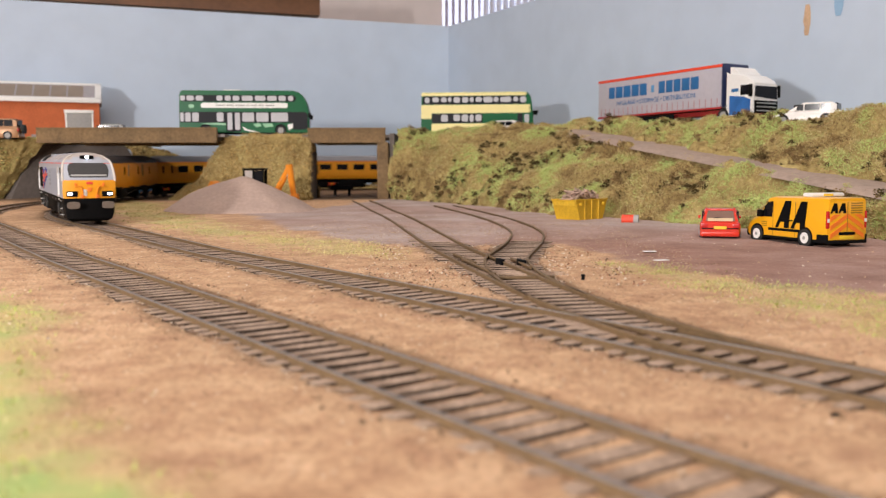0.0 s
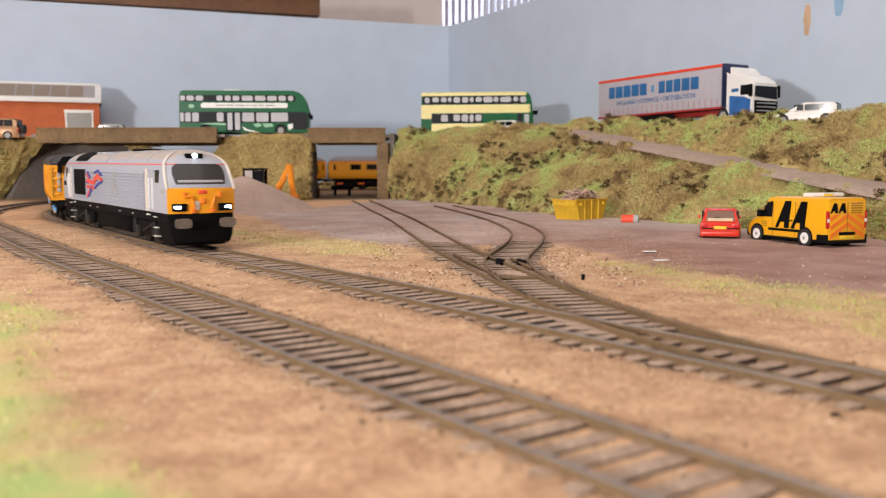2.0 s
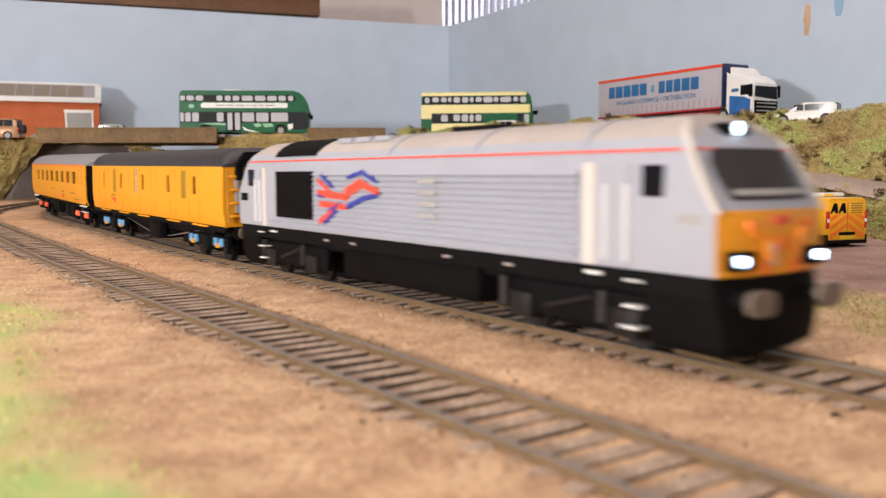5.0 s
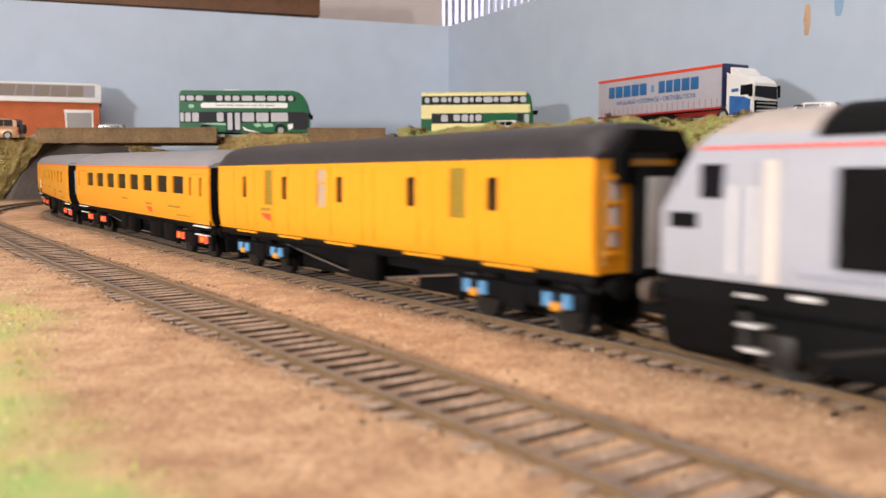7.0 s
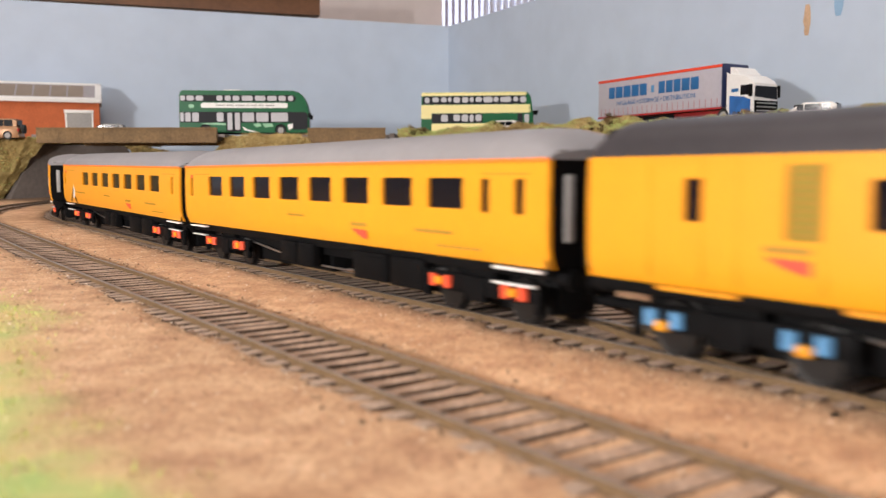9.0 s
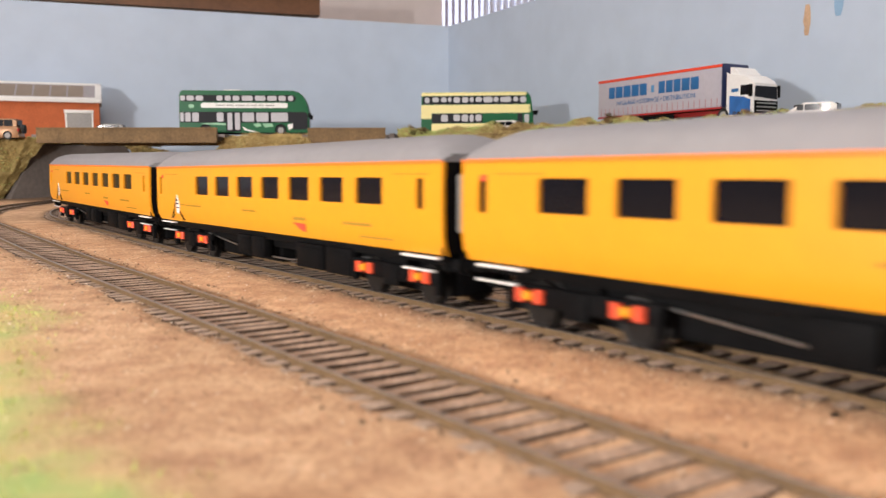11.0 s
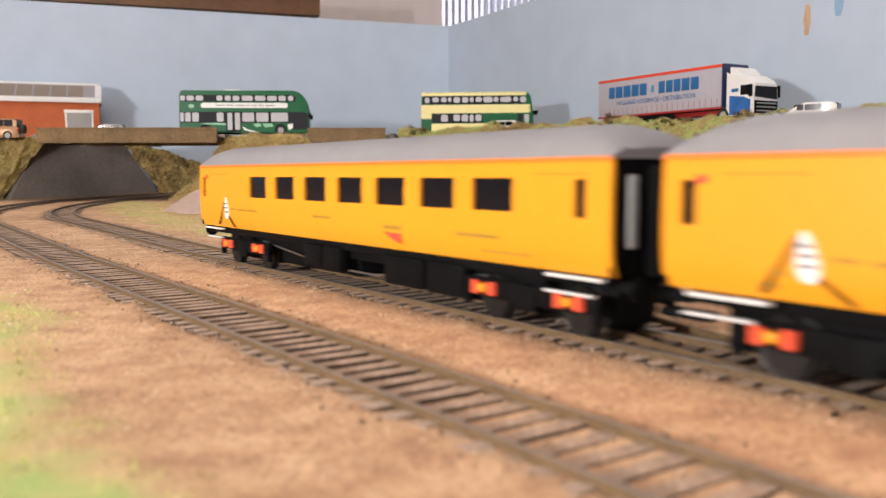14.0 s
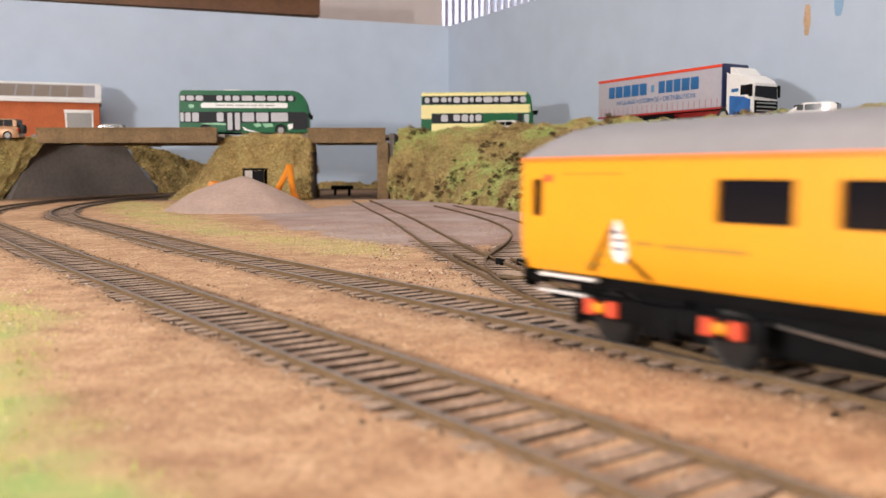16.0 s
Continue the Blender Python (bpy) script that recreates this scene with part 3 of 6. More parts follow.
def seating_coach(label, length, windows, doors, rear_emblem):
    t = thing("passenger_coach", label, "train coach", group="coaches of the train")
    holes = [(x - 16.2, x, 29.0, 37.2) for x in windows] + [(x - 3.4, x, 28.4, 37.0) for x in doors]
    for s in (1, -1):
        part("body_side", side_sheet(COACH_SIDE, 0, length, holes, s), "yellow", t, "glossy yellow coach side")
        part("stripe", prism(B(), [(16.9 * s, 41.0), (17.5 * s, 41.0), (17.5 * s, 42.0), (16.9 * s, 42.0)], 0.2, length - 0.2, "x"), "orange", t, "thin orange cantrail line")
        for x0, x1, z0, z1 in holes:
            b = B()
            box(b, x0 - 0.4, x1 + 0.4, s * 16.45 - 0.1, s * 16.45 + 0.1, z0 - 0.4, z1 + 0.4)
            part("window_pane", b, "window", t, "dark tinted window")
        for x in (7.0, length - 32.0):
            part("door_line", plate(rect(x, x + 18, 38.1, 38.35), s * 17.32, s * 17.5), "text_dark", t)
    coach_roof(length, "roof_grey", t)
    coach_ends(t, length, "end_black", "end_black")
    b = B()
    box(b, 5, length - 5, -15.6, 15.6, 16.2, 27.5)
    part("seating", b, "interior", t)
    underparts(t, length, [(57, 75, 4.4, 1), (77, 98, 4.6, 1), (127, 139.5, 5.4, 1), (141, 154, 5.8, 1), (60, 96, 5, -1), (128, 152, 5, -1)])
    coach_bogie(t, 32.5, "spring_red", "yellow")
    coach_bogie(t, length - 39, "spring_red", "yellow")
    company_mark(t, 93.0, 21.0, 0.85)
    for x in (3.0, length - 24):
        part("footboard", plate(rect(x, x + 18, 14.6, 15.2), 15.6, 17.4), "white", t, "white edged footboard")
        part("footboard", plate(rect(x + 4, x + 20, 10.6, 11.1), 14.4, 16.0), "white", t, "white edged footboard")
    emblem_bars(t, 140, 23.4, 13, 0.7, 1)
    emblem_bars(t, 56, 22.0, 18, 0.9, 1)
    emblem_bars(t, 46, 18.4, 20, 0.9, 1, 16.95)
    part("marking", plate(rect(length - 10.5, length - 8, 36.4, 38.0), 17.4, 17.55), "emblem_red", t)
    if rear_emblem:
        cx, cz = length - 31.5, 24.0
        disc = [(cx + 0.6 * math.sin(a * math.pi / 10) + (2.0 - 0.9 * math.sin(a * math.pi / 10)) * math.cos(a * math.pi / 10), cz + 4.6 * math.sin(a * math.pi / 10)) for a in range(20)]
        e = part("emblem", plate(disc, 17.45, 17.7), "white", t, "white oval emblem with dark bands")
        for k in (-1.6, 0.2, 1.9):
            part("band", plate(rect(cx - 1.7 + max(0, k) * 0.4, cx + 1.4, cz + k - 0.3, cz + k + 0.3), 17.6, 17.8), "navy", e)
        for x0, z0, x1, z1 in ((cx + 2, cz + 3.6, cx + 9.0, cz - 7.0), (cx - 1, cz - 3.0, cx - 8, cz - 7.5)):
            part("slanting_line", plate([(x0, z0), (x0 - 1.1, z0), (x1 - 1.1, z1), (x1, z1)], 17.2, 17.6), "black", e)
        emblem_bars(t, length - 36, 23.6, 5, 0.7, 1)
        emblem_bars(t, length - 43, 23.4, 20, 0.7, 1)
        for k, x in enumerate((cx + 3, cx + 5)):
            part("lettering_bar", plate(rect(x, x + 4.5, cz - 3.5 - k * 2.2, cz - 3.0 - k * 2.2), 17.3, 17.6), "text_dark", e)
    return t


def parcels_van(label, length):
    t = thing("baggage_van", label, "train coach", group="coaches of the train")
    slim = [(x - 2.1, x + 2.1, 29.0, 37.3) for x in (35.6, 73.0, 115.6, 157.8, 194.8)]
    wide = [(46.8, 53.8, 26.6, 39.8), (125.0, 131.8, 27.2, 39.8), (168.0, 175.0, 26.6, 39.8)]
    for s in (1, -1):
        part("body_side", side_sheet(COACH_SIDE, 0, length, slim + wide, s, 0.8), "yellow", t, "yellow ribbed van side")
        part("stripe", prism(B(), [(16.9 * s, 41.0), (17.45 * s, 41.0), (17.45 * s, 41.7), (16.9 * s, 41.7)], 0.2, length - 0.2, "x"), "yellow", t, "raised yellow cantrail strip")
        for x0, x1, z0, z1 in slim:
            b = B()
            box(b, x0 - 0.3, x1 + 0.3, s * 16.6 - 0.1, s * 16.6 + 0.1, z0 - 0.3, z1 + 0.3)
            part("window_pane", b, "window", t, "narrow dark window")
        for (x0, x1, z0, z1), m, lab in zip(wide, ("olive", "pale_glass", "olive"), ("olive louvred vent", "pale clouded door window", "olive louvred vent")):
            b = B()
            box(b, x0 - 0.3, x1 + 0.3, s * 16.7 - 0.1, s * 16.7 + 0.1, z0 - 0.3, z1 + 0.3)
            pane = part("door_panel", b, m, t, lab)
            if m == "olive":
                for k in range(9):
                    z = z0 + 0.7 + k * 1.4
                    part("louvre", plate(rect(x0 + 0.3, x1 - 0.3, z, z + 0.55), s * 16.8, s * 17.3), "text_dark", pane)
            else:
                part("window_bar", plate(rect(x0, x1, 35.2, 35.7), s * 16.7, s * 17.3), "yellow", pane)
        for x in (29.5, 41.9, 62.0, 69.0, 93.5, 100.5, 121.5, 140.5, 154.5, 167.5, 184.5, 192.5, 205.5):
            part("door_seam", plate(rect(x, x + 0.22, 17.5, 40.4), s * 17.35, s * 17.62), "yellow", t)
        for x in (20.1, 57.9, 106.9, 144.5, 184.5):
            part("footboard", plate(rect(x, x + 19, 15.0, 15.7), s * 16.2, s * 17.5), "yellow", t, "yellow edged footboard")
            part("door_handle", plate(rect(x + 9, x + 11, 25.2, 25.7), s * 17.4, s * 17.8), "yellow", t)
    b = B()
    for s in (-1, 1):
        box(b, 0.5, length - 0.5, s * 16 - 0.7, s * 16 + 0.7, 13.6, 15.8, 0.2)
    part("sole_bar", b, "black", t)
    coach_roof(length, "roof_dark", t, 50.2, 5.0)
    coach_ends(t, length, "yellow", "end_black")
    for x, d in ((0, -1), (length, 1)):
        for s in (-1, 1):
            for k in range(4):
                z = 20 + k * 5.6
                b = B()
                box(b, min(x, x + d * 1.6), max(x, x + d * 1.6), s * 12.5 - 2.2, s * 12.5 + 2.2, z, z + 1.2, 0.3)
                part("end_step", b, "yellow", t)
            b = B()
            cyl(b, (x + d * 1.2, s * 15.6, 18), (x + d * 1.2, s * 15.6, 40), 0.4, n=6)
            part("handrail", b, "text_dark", t)
        prof = [(-12, 36), (-12, 42.5), (-8, 48.0), (8, 48.0), (12, 42.5), (12, 36), (9, 36), (9, 43), (-9, 43), (-9, 36)]
        part("bellows_hood", prism(B(), prof, min(x, x + d * 3), max(x, x + d * 3), "x"), "end_black", t, "black corridor bellows hood")
    underparts(t, length, [(98, 116, 4.4, 1), (100, 118, 4.4, -1)])
    coach_bogie(t, 31, "bluegrey", "yellow")
    coach_bogie(t, 188.5, "bluegrey", "yellow")
    company_mark(t, 179.0, 23.4, 0.8)
    return t


def locomotive():
    length = 236.0
    t = thing("diesel_locomotive", "silver diesel locomotive with yellow ends and lit headlights", "locomotive")
    levels = [(18.4, 17.2), (22, 17.5), (26, 17.5), (30.6, 17.5), (31.2, 17.5), (35, 17.4), (39, 17.1), (42.6, 16.5), (43.4, 16.3)]
    upper = [(43.4, 16.3), (45.6, 14.8), (47.6, 12.4), (49.2, 9.4), (50.2, 6.0), (50.6, 2.5)]

    def setback(z, y, w):
        bow = 2.2 * (abs(y) / 17.5) ** 2.2
        lean = 0.0 if z < 31 else (z - 31) * 0.62
        return bow + lean + (0 if z < 43.4 else (z - 43.4) ** 1.35 * 0.35)

    def rings(rows):
        out = []
        for z, w in rows:
            ys = [w * math.sin(k * math.pi / 24) for k in range(-12, 13)]
            xs_side = (24, 38, 60, 90, 120, 150, 180, 205)
            ring = [(setback(z, y, w), y, z) for y in ys]
            ring += [(x, w, z) for x in xs_side]
            ring += [(length - setback(z, y, w), y, z) for y in ys[::-1]]
            ring += [(x, -w, z) for x in xs_side[::-1]]
            out.append(ring)
        return out

    def body_mat(x, y, z, n):
        e = min(x, length - x)
        return 1 if z < 31 and e < 2.6 and abs(n.x) > 0.25 else 0

    me = mesh_of("body", loft(B(), rings(levels)), "silver", 28)
    body = part("body", paint(me, ("silver", "yellow"), body_mat), None, t, "silver painted bodyside")
    roof = part("roof", paint(mesh_of("roof", loft(B(), rings(upper)), "silver", 28), ("warm_grey", "silver"), lambda x, y, z, n: 1 if z < 45.5 or min(x, length - x) < 12 else 0), None, t, "dusty grey curved roof")
    # roof details
    for x in (38, 78, 120, 186):
        prof = [(16.7, 43.2), (15.2, 45.8), (12.7, 47.9), (9.5, 49.5), (6.0, 50.5), (0, 50.9), (-6, 50.5), (-9.5, 49.5), (-12.7, 47.9), (-15.2, 45.8), (-16.7, 43.2), (-14.5, 43.2), (0, 49), (14.5, 43.2)]
        part("roof_rib", prism(B(), prof, x, x + 1.5, "x"), "silver", roof)
    prof = [(15.9, 44.6), (15.0, 46.2), (12.7, 48.1), (9.5, 49.7), (6, 50.7), (0, 51.1), (-6, 50.7), (-9.5, 49.7), (-12.7, 48.1), (-15.0, 46.2), (-15.9, 44.6), (-12, 44.6), (0, 48), (12, 44.6)]
    part("exhaust_panel", prism(B(), prof, 169, 202, "x"), "black", roof, "black radiator roof section")
    part("exhaust_panel", prism(B(), [(5, 50.4), (5, 51.6), (-5, 51.6), (-5, 50.4)], 82, 104, "x"), "black", roof, "black exhaust panel")
    for x in (128, 140, 152):
        b = B()
        box(b, x, x + 9, 6.5, 11.5, 48.4, 50.2, 0.4)
        part("roof_hatch", b, "silver", roof)
    # bodyside
    for s in (1, -1):
        for k in range(12):
            z = 19.6 + k * 1.66
            part("louvre_slat", prism(B(), [(17.2 * s, z + 0.25), (18.45 * s, z), (18.3 * s, z + 0.35), (17.55 * s, z + 1.15), (17.2 * s, z + 1.15)], 38.5, 204 if k < 2 else 167.0, "x"), "silver", body)
        part("radiator_grille", plate(rect(168.0, 196.5, 22.6, 39.2), s * 17.3, s * 18.5), "end_black", body, "black radiator grille")
        for e in (0, 1):
            fx = (lambda v: v) if e == 0 else (lambda v: length - v)
            pillar, leaf, glazing, number = ((33.6, 37.0), (23.6, 31.2), (14.8, 20.4), (5.2, 11.0)) if e == 0 else ((25.6, 28.2), (18.4, 24.4), (11.6, 16.6), (4.4, 11.0))
            part("door_frame", plate(rect(*sorted(map(fx, pillar)), 18.6, 40.6), s * 17.2, s * 17.75), "cream_stripe", body, "cream door pillar")
            door = part("cab_door", plate(rect(*sorted(map(fx, leaf)), 19.0, 40.2), s * 17.2, s * 17.65), "silver", body)
            for x in (leaf[0] + 0.4, leaf[1] - 1.2):
                part("handrail", prism(B(), [(s * 17.7, 20), (s * 18.2, 20), (s * 18.2, 36), (s * 17.7, 36)], *sorted((fx(x), fx(x + 0.6))), "x"), "white", door)
            part("cab_side_window", plate(rect(*sorted(map(fx, glazing)), 33.6, 40.0), s * 17.0, s * 17.6), "window", body, "small dark cab window")
            part("number_bar", plate(rect(*sorted(map(fx, number)), 28.4 - e * 0.6, 30.4 + e * 0.4), s * 17.4, s * 17.7), "end_black" if e else "grey", body)
            corner = [(fx(setback(z, w, w) - 0.1), s * (w - 0.25), z) for z, w in levels[3:] + upper[1:4]]
            tube = [[(x + 0.75 * math.cos(k * math.pi / 4), y + 0.75 * math.sin(k * math.pi / 4), z) for k in range(8)] for x, y, z in corner]
            if e == 0:
                part("cream_band", loft(B(), tube), "cream_stripe", body, "cream line along the cab corner")
            for z, x in ((15.8, 23.5), (10.3, 23.8), (5.8, 24.5)):
                part("cab_step", plate(rect(*sorted((fx(x - 3.5), fx(x + 1.5))), z, z + 0.4), s * 14, s * 17.5), "white", t, "white edged cab step")
            part("cab_step", plate(rect(*sorted((fx(31.5), fx(36.5))), 16.4, 17.1), s * 14, s * 17.6), "white", t, "white edged cab step")
        part("red_line", prism(B(), [(16.0 * s, 42.75), (16.72 * s, 42.75), (16.6 * s, 43.25), (16.0 * s, 43.25)], 11, length - 11, "x"), "red", body, "thin red waist line")
        part("solebar", plate(rect(3.0, length - 3.0, 14.0, 18.3), s * 14, s * 17.0), "black", t, "black solebar")
        for x in (62, 88, 140, 158):
            part("data_plate", plate(rect(x, x + 3.0, 15.6, 16.3), s * 16.9, s * 17.2), "warm_grey", t)
        part("data_plate", plate(rect(138, 141, 9.2, 10.4), s * 14.8, s * 15.2), "cream", t)
        # waving emblem of red and blue plain shapes
        wave = ((178, 37, 166, 33, 1.3, "emblem_red"), (178, 33, 150, 31.8, 2.1, "emblem_red"), (176, 29.3, 152, 28.6, 1.9, "emblem_red"), (152, 33.6, 138, 37.0, 3.2, "emblem_red"), (138, 36.2, 124, 33.6, 2.0, "emblem_red"), (150, 28.6, 136, 31.6, 1.6, "emblem_blue"), (136, 31.4, 124, 32.8, 1.4, "emblem_blue"), (150, 37.6, 138, 39.4, 1.1, "emblem_blue"), (138, 39.4, 126, 36.6, 1.1, "emblem_blue"), (174, 38.4, 164, 34.8, 1.3, "emblem_blue"), (178, 31.6, 172, 31.2, 1.0, "emblem_blue"), (168, 26.6, 158, 29.0, 1.5, "emblem_blue"), (177, 22.8, 164, 27.2, 1.7, "emblem_red"), (172, 22.4, 160, 27.0, 1.2, "emblem_blue"))
        for x0, z0, x1, z1, w, m in wave:
            x0, x1 = 163 + (x0 - 178) * 0.74, 163 + (x1 - 178) * 0.74
            part("emblem_shape", plate([(x0, z0), (x0, z0 - w), (x1, z1 - w), (x1, z1)], s * 17.6, s * 18.6), m, body)
        for k in range(4):
            part("nameplate", plate(rect(93, 101, 26 + k * 3.2, 27.4 + k * 3.2), s * 17.6, s * 18.6), "grey", body, "faint nameplate bar")
    # ends
    for e in (0, 1):
        def fx(v):
            return v if e == 0 else length - v
        rows = []
        for z, hw in ((33.2, 12.4), (34.6, 13.0), (38.0, 13.6), (41.0, 13.2), (42.8, 11.8), (43.3, 10.0)):
            rows.append([(fx(setback(z, y, 17) - 0.35), y, z) for y in [hw * k / 6 for k in range(-6, 7)]])
        wb = loft(B(), rows, close=False)
        r = bmesh.ops.solidify(wb, geom=wb.faces[:], thickness=0.3)
        part("windscreen", wb, "screen_glass", t, "large dark cab windscreen")
        brow = [16.4 * math.sin(k * math.pi / 24) for k in range(-12, 13)]
        part("red_line", loft(B(), [[(fx(setback(z, y, 16.4) - d), y, z) for y in brow] for z, d in ((42.9, 0.15), (43.3, 0.2))], close=False), "red", t, "thin red line over the windscreen")
        wb = loft(B(), [[(fx(setback(z, y, 17) - 0.55), y, z) for y in [11.8 * k / 6 for k in range(-6, 7)]] for z in (34.0, 35.2)], close=False)
        part("wiper_tray", wb, "grey", t)
        for s in (-1, 1):
            b = B()
            box(b, *sorted((fx(-0.5), fx(3.0))), s * 11.6 - 3.6, s * 11.6 + 3.6, 19.6, 23.4, 0.5)
            hl = part("headlight_housing", b, "black", t)
            b = B()
            box(b, *sorted((fx(-0.9), fx(-0.4))), s * 13.0 - 1.5, s * 13.0 + 1.5, 20.8, 22.4, 0.4)
            part("headlight", b, "lamp_glow" if e == 0 else "white", hl, "bright white headlight lens")
            b = B()
            cyl(b, (fx(-3.4), s * 11.4, 13.8), (fx(3), s * 11.4, 13.8), 1.7, n=12)
            buf = part("buffer", b, "black", t)
            b = B()
            prof = [(s * 11.4 + 4.2 * math.copysign(abs(math.cos(a)) ** 0.6, math.cos(a)), 13.8 + 2.5 * math.copysign(abs(math.sin(a)) ** 0.6, math.sin(a))) for a in [k * math.pi / 10 for k in range(20)]]
            part("buffer_head", prism(b, prof, fx(-4.6), fx(-3.4), "x"), "buffer", buf, "oval brown buffer head")
            b = B()
            box(b, *sorted((fx(-0.3), fx(2.5))), s * 9.2 - 0.8, s * 9.2 + 0.8, 27.2, 29.2, 0.3)
            part("tail_lamp", b, "orange", t, "orange jumper socket")
            b = B()
            cyl(b, (fx(-0.6), s * 6.0, 27.0), (fx(-0.8), s * 4.4, 21.4), 0.55, n=6)
            cyl(b, (fx(-0.6), s * 9.6, 26.6), (fx(-0.6), s * 6.0, 27.0), 0.5, n=6)
            part("brake_pipe", b, "jcb", t)
            b = B()
            box(b, *sorted((fx(-0.9), fx(1.5))), s * 5 - 1.2, s * 5 + 1.2, 18.6, 21, 0.3)
            part("pipe_cock", b, "orange", t)
        b = B()
        box(b, *sorted((fx(-0.8), fx(2))), -1.4, 1.4, 23.2, 26, 0.5)
        part("coupling_socket", b, "orange", t)
        b = B()
        box(b, *sorted((fx(-0.5), fx(2))), 1.8, 4.2, 20, 24.6, 0.3)
        part("end_plate", b, "cream_stripe", t)
        b = B()
        box(b, *sorted((fx(-0.35), fx(1))), -2.2, 2.2, 28.2, 30.0, 0.3)
        part("red_badge", b, "emblem_red", t)
        b = B()
        box(b, *sorted((fx(10.4), fx(14))), -4.6, 4.6, 45.8, 48.6, 0.7)
        part("lamp_recess", b, "end_black", t)
        b = B()
        cyl(b, (fx(10.3), 0, 47.4), (fx(12), 0, 47.4), 1.25, n=14)
        part("marker_light", b, "lamp_glow" if e == 0 else "white", t, "bright high marker light")
        rows = []
        for z, x, hw in ((2.2, 2.5, 12.5), (4.0, -0.2, 14.8), (9.0, -0.6, 16.2), (18.4, 0.4, 16.8)):
            ys = [hw * math.sin(k * math.pi / 16) for k in range(-8, 9)]
            rows.append([(fx(x + 2.4 * (abs(y) / 17) ** 2.2), y, z) for y in ys] + [(fx(20), hw, z), (fx(20), -hw, z)])
        part("front_skirt", loft(B(), rows), "end_black", t, "black front valance and plough")
    # underside
    b = B()
    box(b, 78, 151, -15.4, 15.4, 4.0, 14.5, 2.2)
    part("fuel_tank", b, "end_black", t, "long black fuel tank")
    b = B()
    box(b, 6, length - 6, -13, 13, 12, 18.4)
    part("underframe", b, "black", t)
    for x in (44, length - 44):
        bogie = part("bogie", box(B(), x - 29, x + 29, -7.0, 7.0, 1.6, 12, 0.4), "black", t, "black four-wheel power bogie")
        for s in (-1, 1):
            part("side_frame", box(B(), x - 27, x + 27, s * 13 - 1.2, s * 13 + 1.2, 4.6, 12.5, 0.5), "black", bogie)
            for e in (-17, 17):
                part("axlebox", box(B(), x + e - 4, x + e + 4, s * 14.2 - 1.4, s * 14.2 + 1.4, 3.2, 9.5, 0.6), "wheel", bogie)
                part("damper", cyl(B(), (x + e + 6.5, s * 14.6, 5.5), (x + e + 6.5, s * 14.6, 12.8), 1.5, n=8), "wheel", bogie)
            part("yaw_damper", cyl(B(), (x - 8, s * 14.8, 11), (x + 8, s * 14.8, 7), 0.8, n=6), "wheel", bogie)
        for e in (-17, 17):
            w = part("wheelset", loco_wheel, None, t, "blackened metal wheels on an axle", mpose(x + e, 0, 6.4))
            WHEELS.append((w, x + e, 6.4))
    return t


WIN8 = [221.0 - 24.5 * k for k in range(8)]
TRAIN = [
    (locomotive(), 0.0, 236.0),
    (parcels_van("yellow baggage van with a dark grey roof", 223.0), 252.7, 223.0),
    (seating_coach("yellow test coach with grey roof and eight windows", 251.0, WIN8, (12.2, 25.6, 244.0), False), 488.5, 251.0),
    (seating_coach("yellow test coach with grey roof and white emblem", 251.5, [195.3 - 24.6 * k for k in range(7)], (12.8, 247.0), True), 748.5, 251.5),
    (seating_coach("yellow test coach with grey roof and white emblem", 251.0, [195.3 - 24.4 * k for k in range(7)], (11.2, 247.2), True), 1014.0, 251.0),
]

# ---- banks ----
def bank(name, stations, label, sub=24, rough=4.0, mat="bank", cut=()):
    """a slope lofted through cross-sections, roughened; gives its points for planting."""
    m = len(stations[0])
    rows = []
    for a, b in zip(stations[:-1], stations[1:]):
        for k in range(sub):
            rows.append([Vector(p).lerp(Vector(q), k / sub) for p, q in zip(a, b)])
    rows.append([Vector(p) for p in stations[-1]])
    rings = []
    for r, row in enumerate(rows):
        ring = []
        for i in range(m - 1):
            n = 24 if (i not in cut) else 5
            for k in range(n):
                p = row[i].lerp(row[i + 1], k / n)
                amp = 0.3 if i in cut else rough
                v = noise.noise_vector(p * 0.024) * amp * 1.2 + noise.noise_vector(p * 0.06) * amp * 0.9 + noise.noise_vector(p * 0.15) * amp * 0.45
                if i == 0 and k == 0:
                    v = Vector((v.x, v.y, -3))
                ring.append(p + v)
        ring.append(row[-1])
        rings.append(ring)
    ob = part(name, loft(B(), rings, close=False), mat, smooth=60)
    tagged(ob, label, "embankment", kind="structure")
    return ob


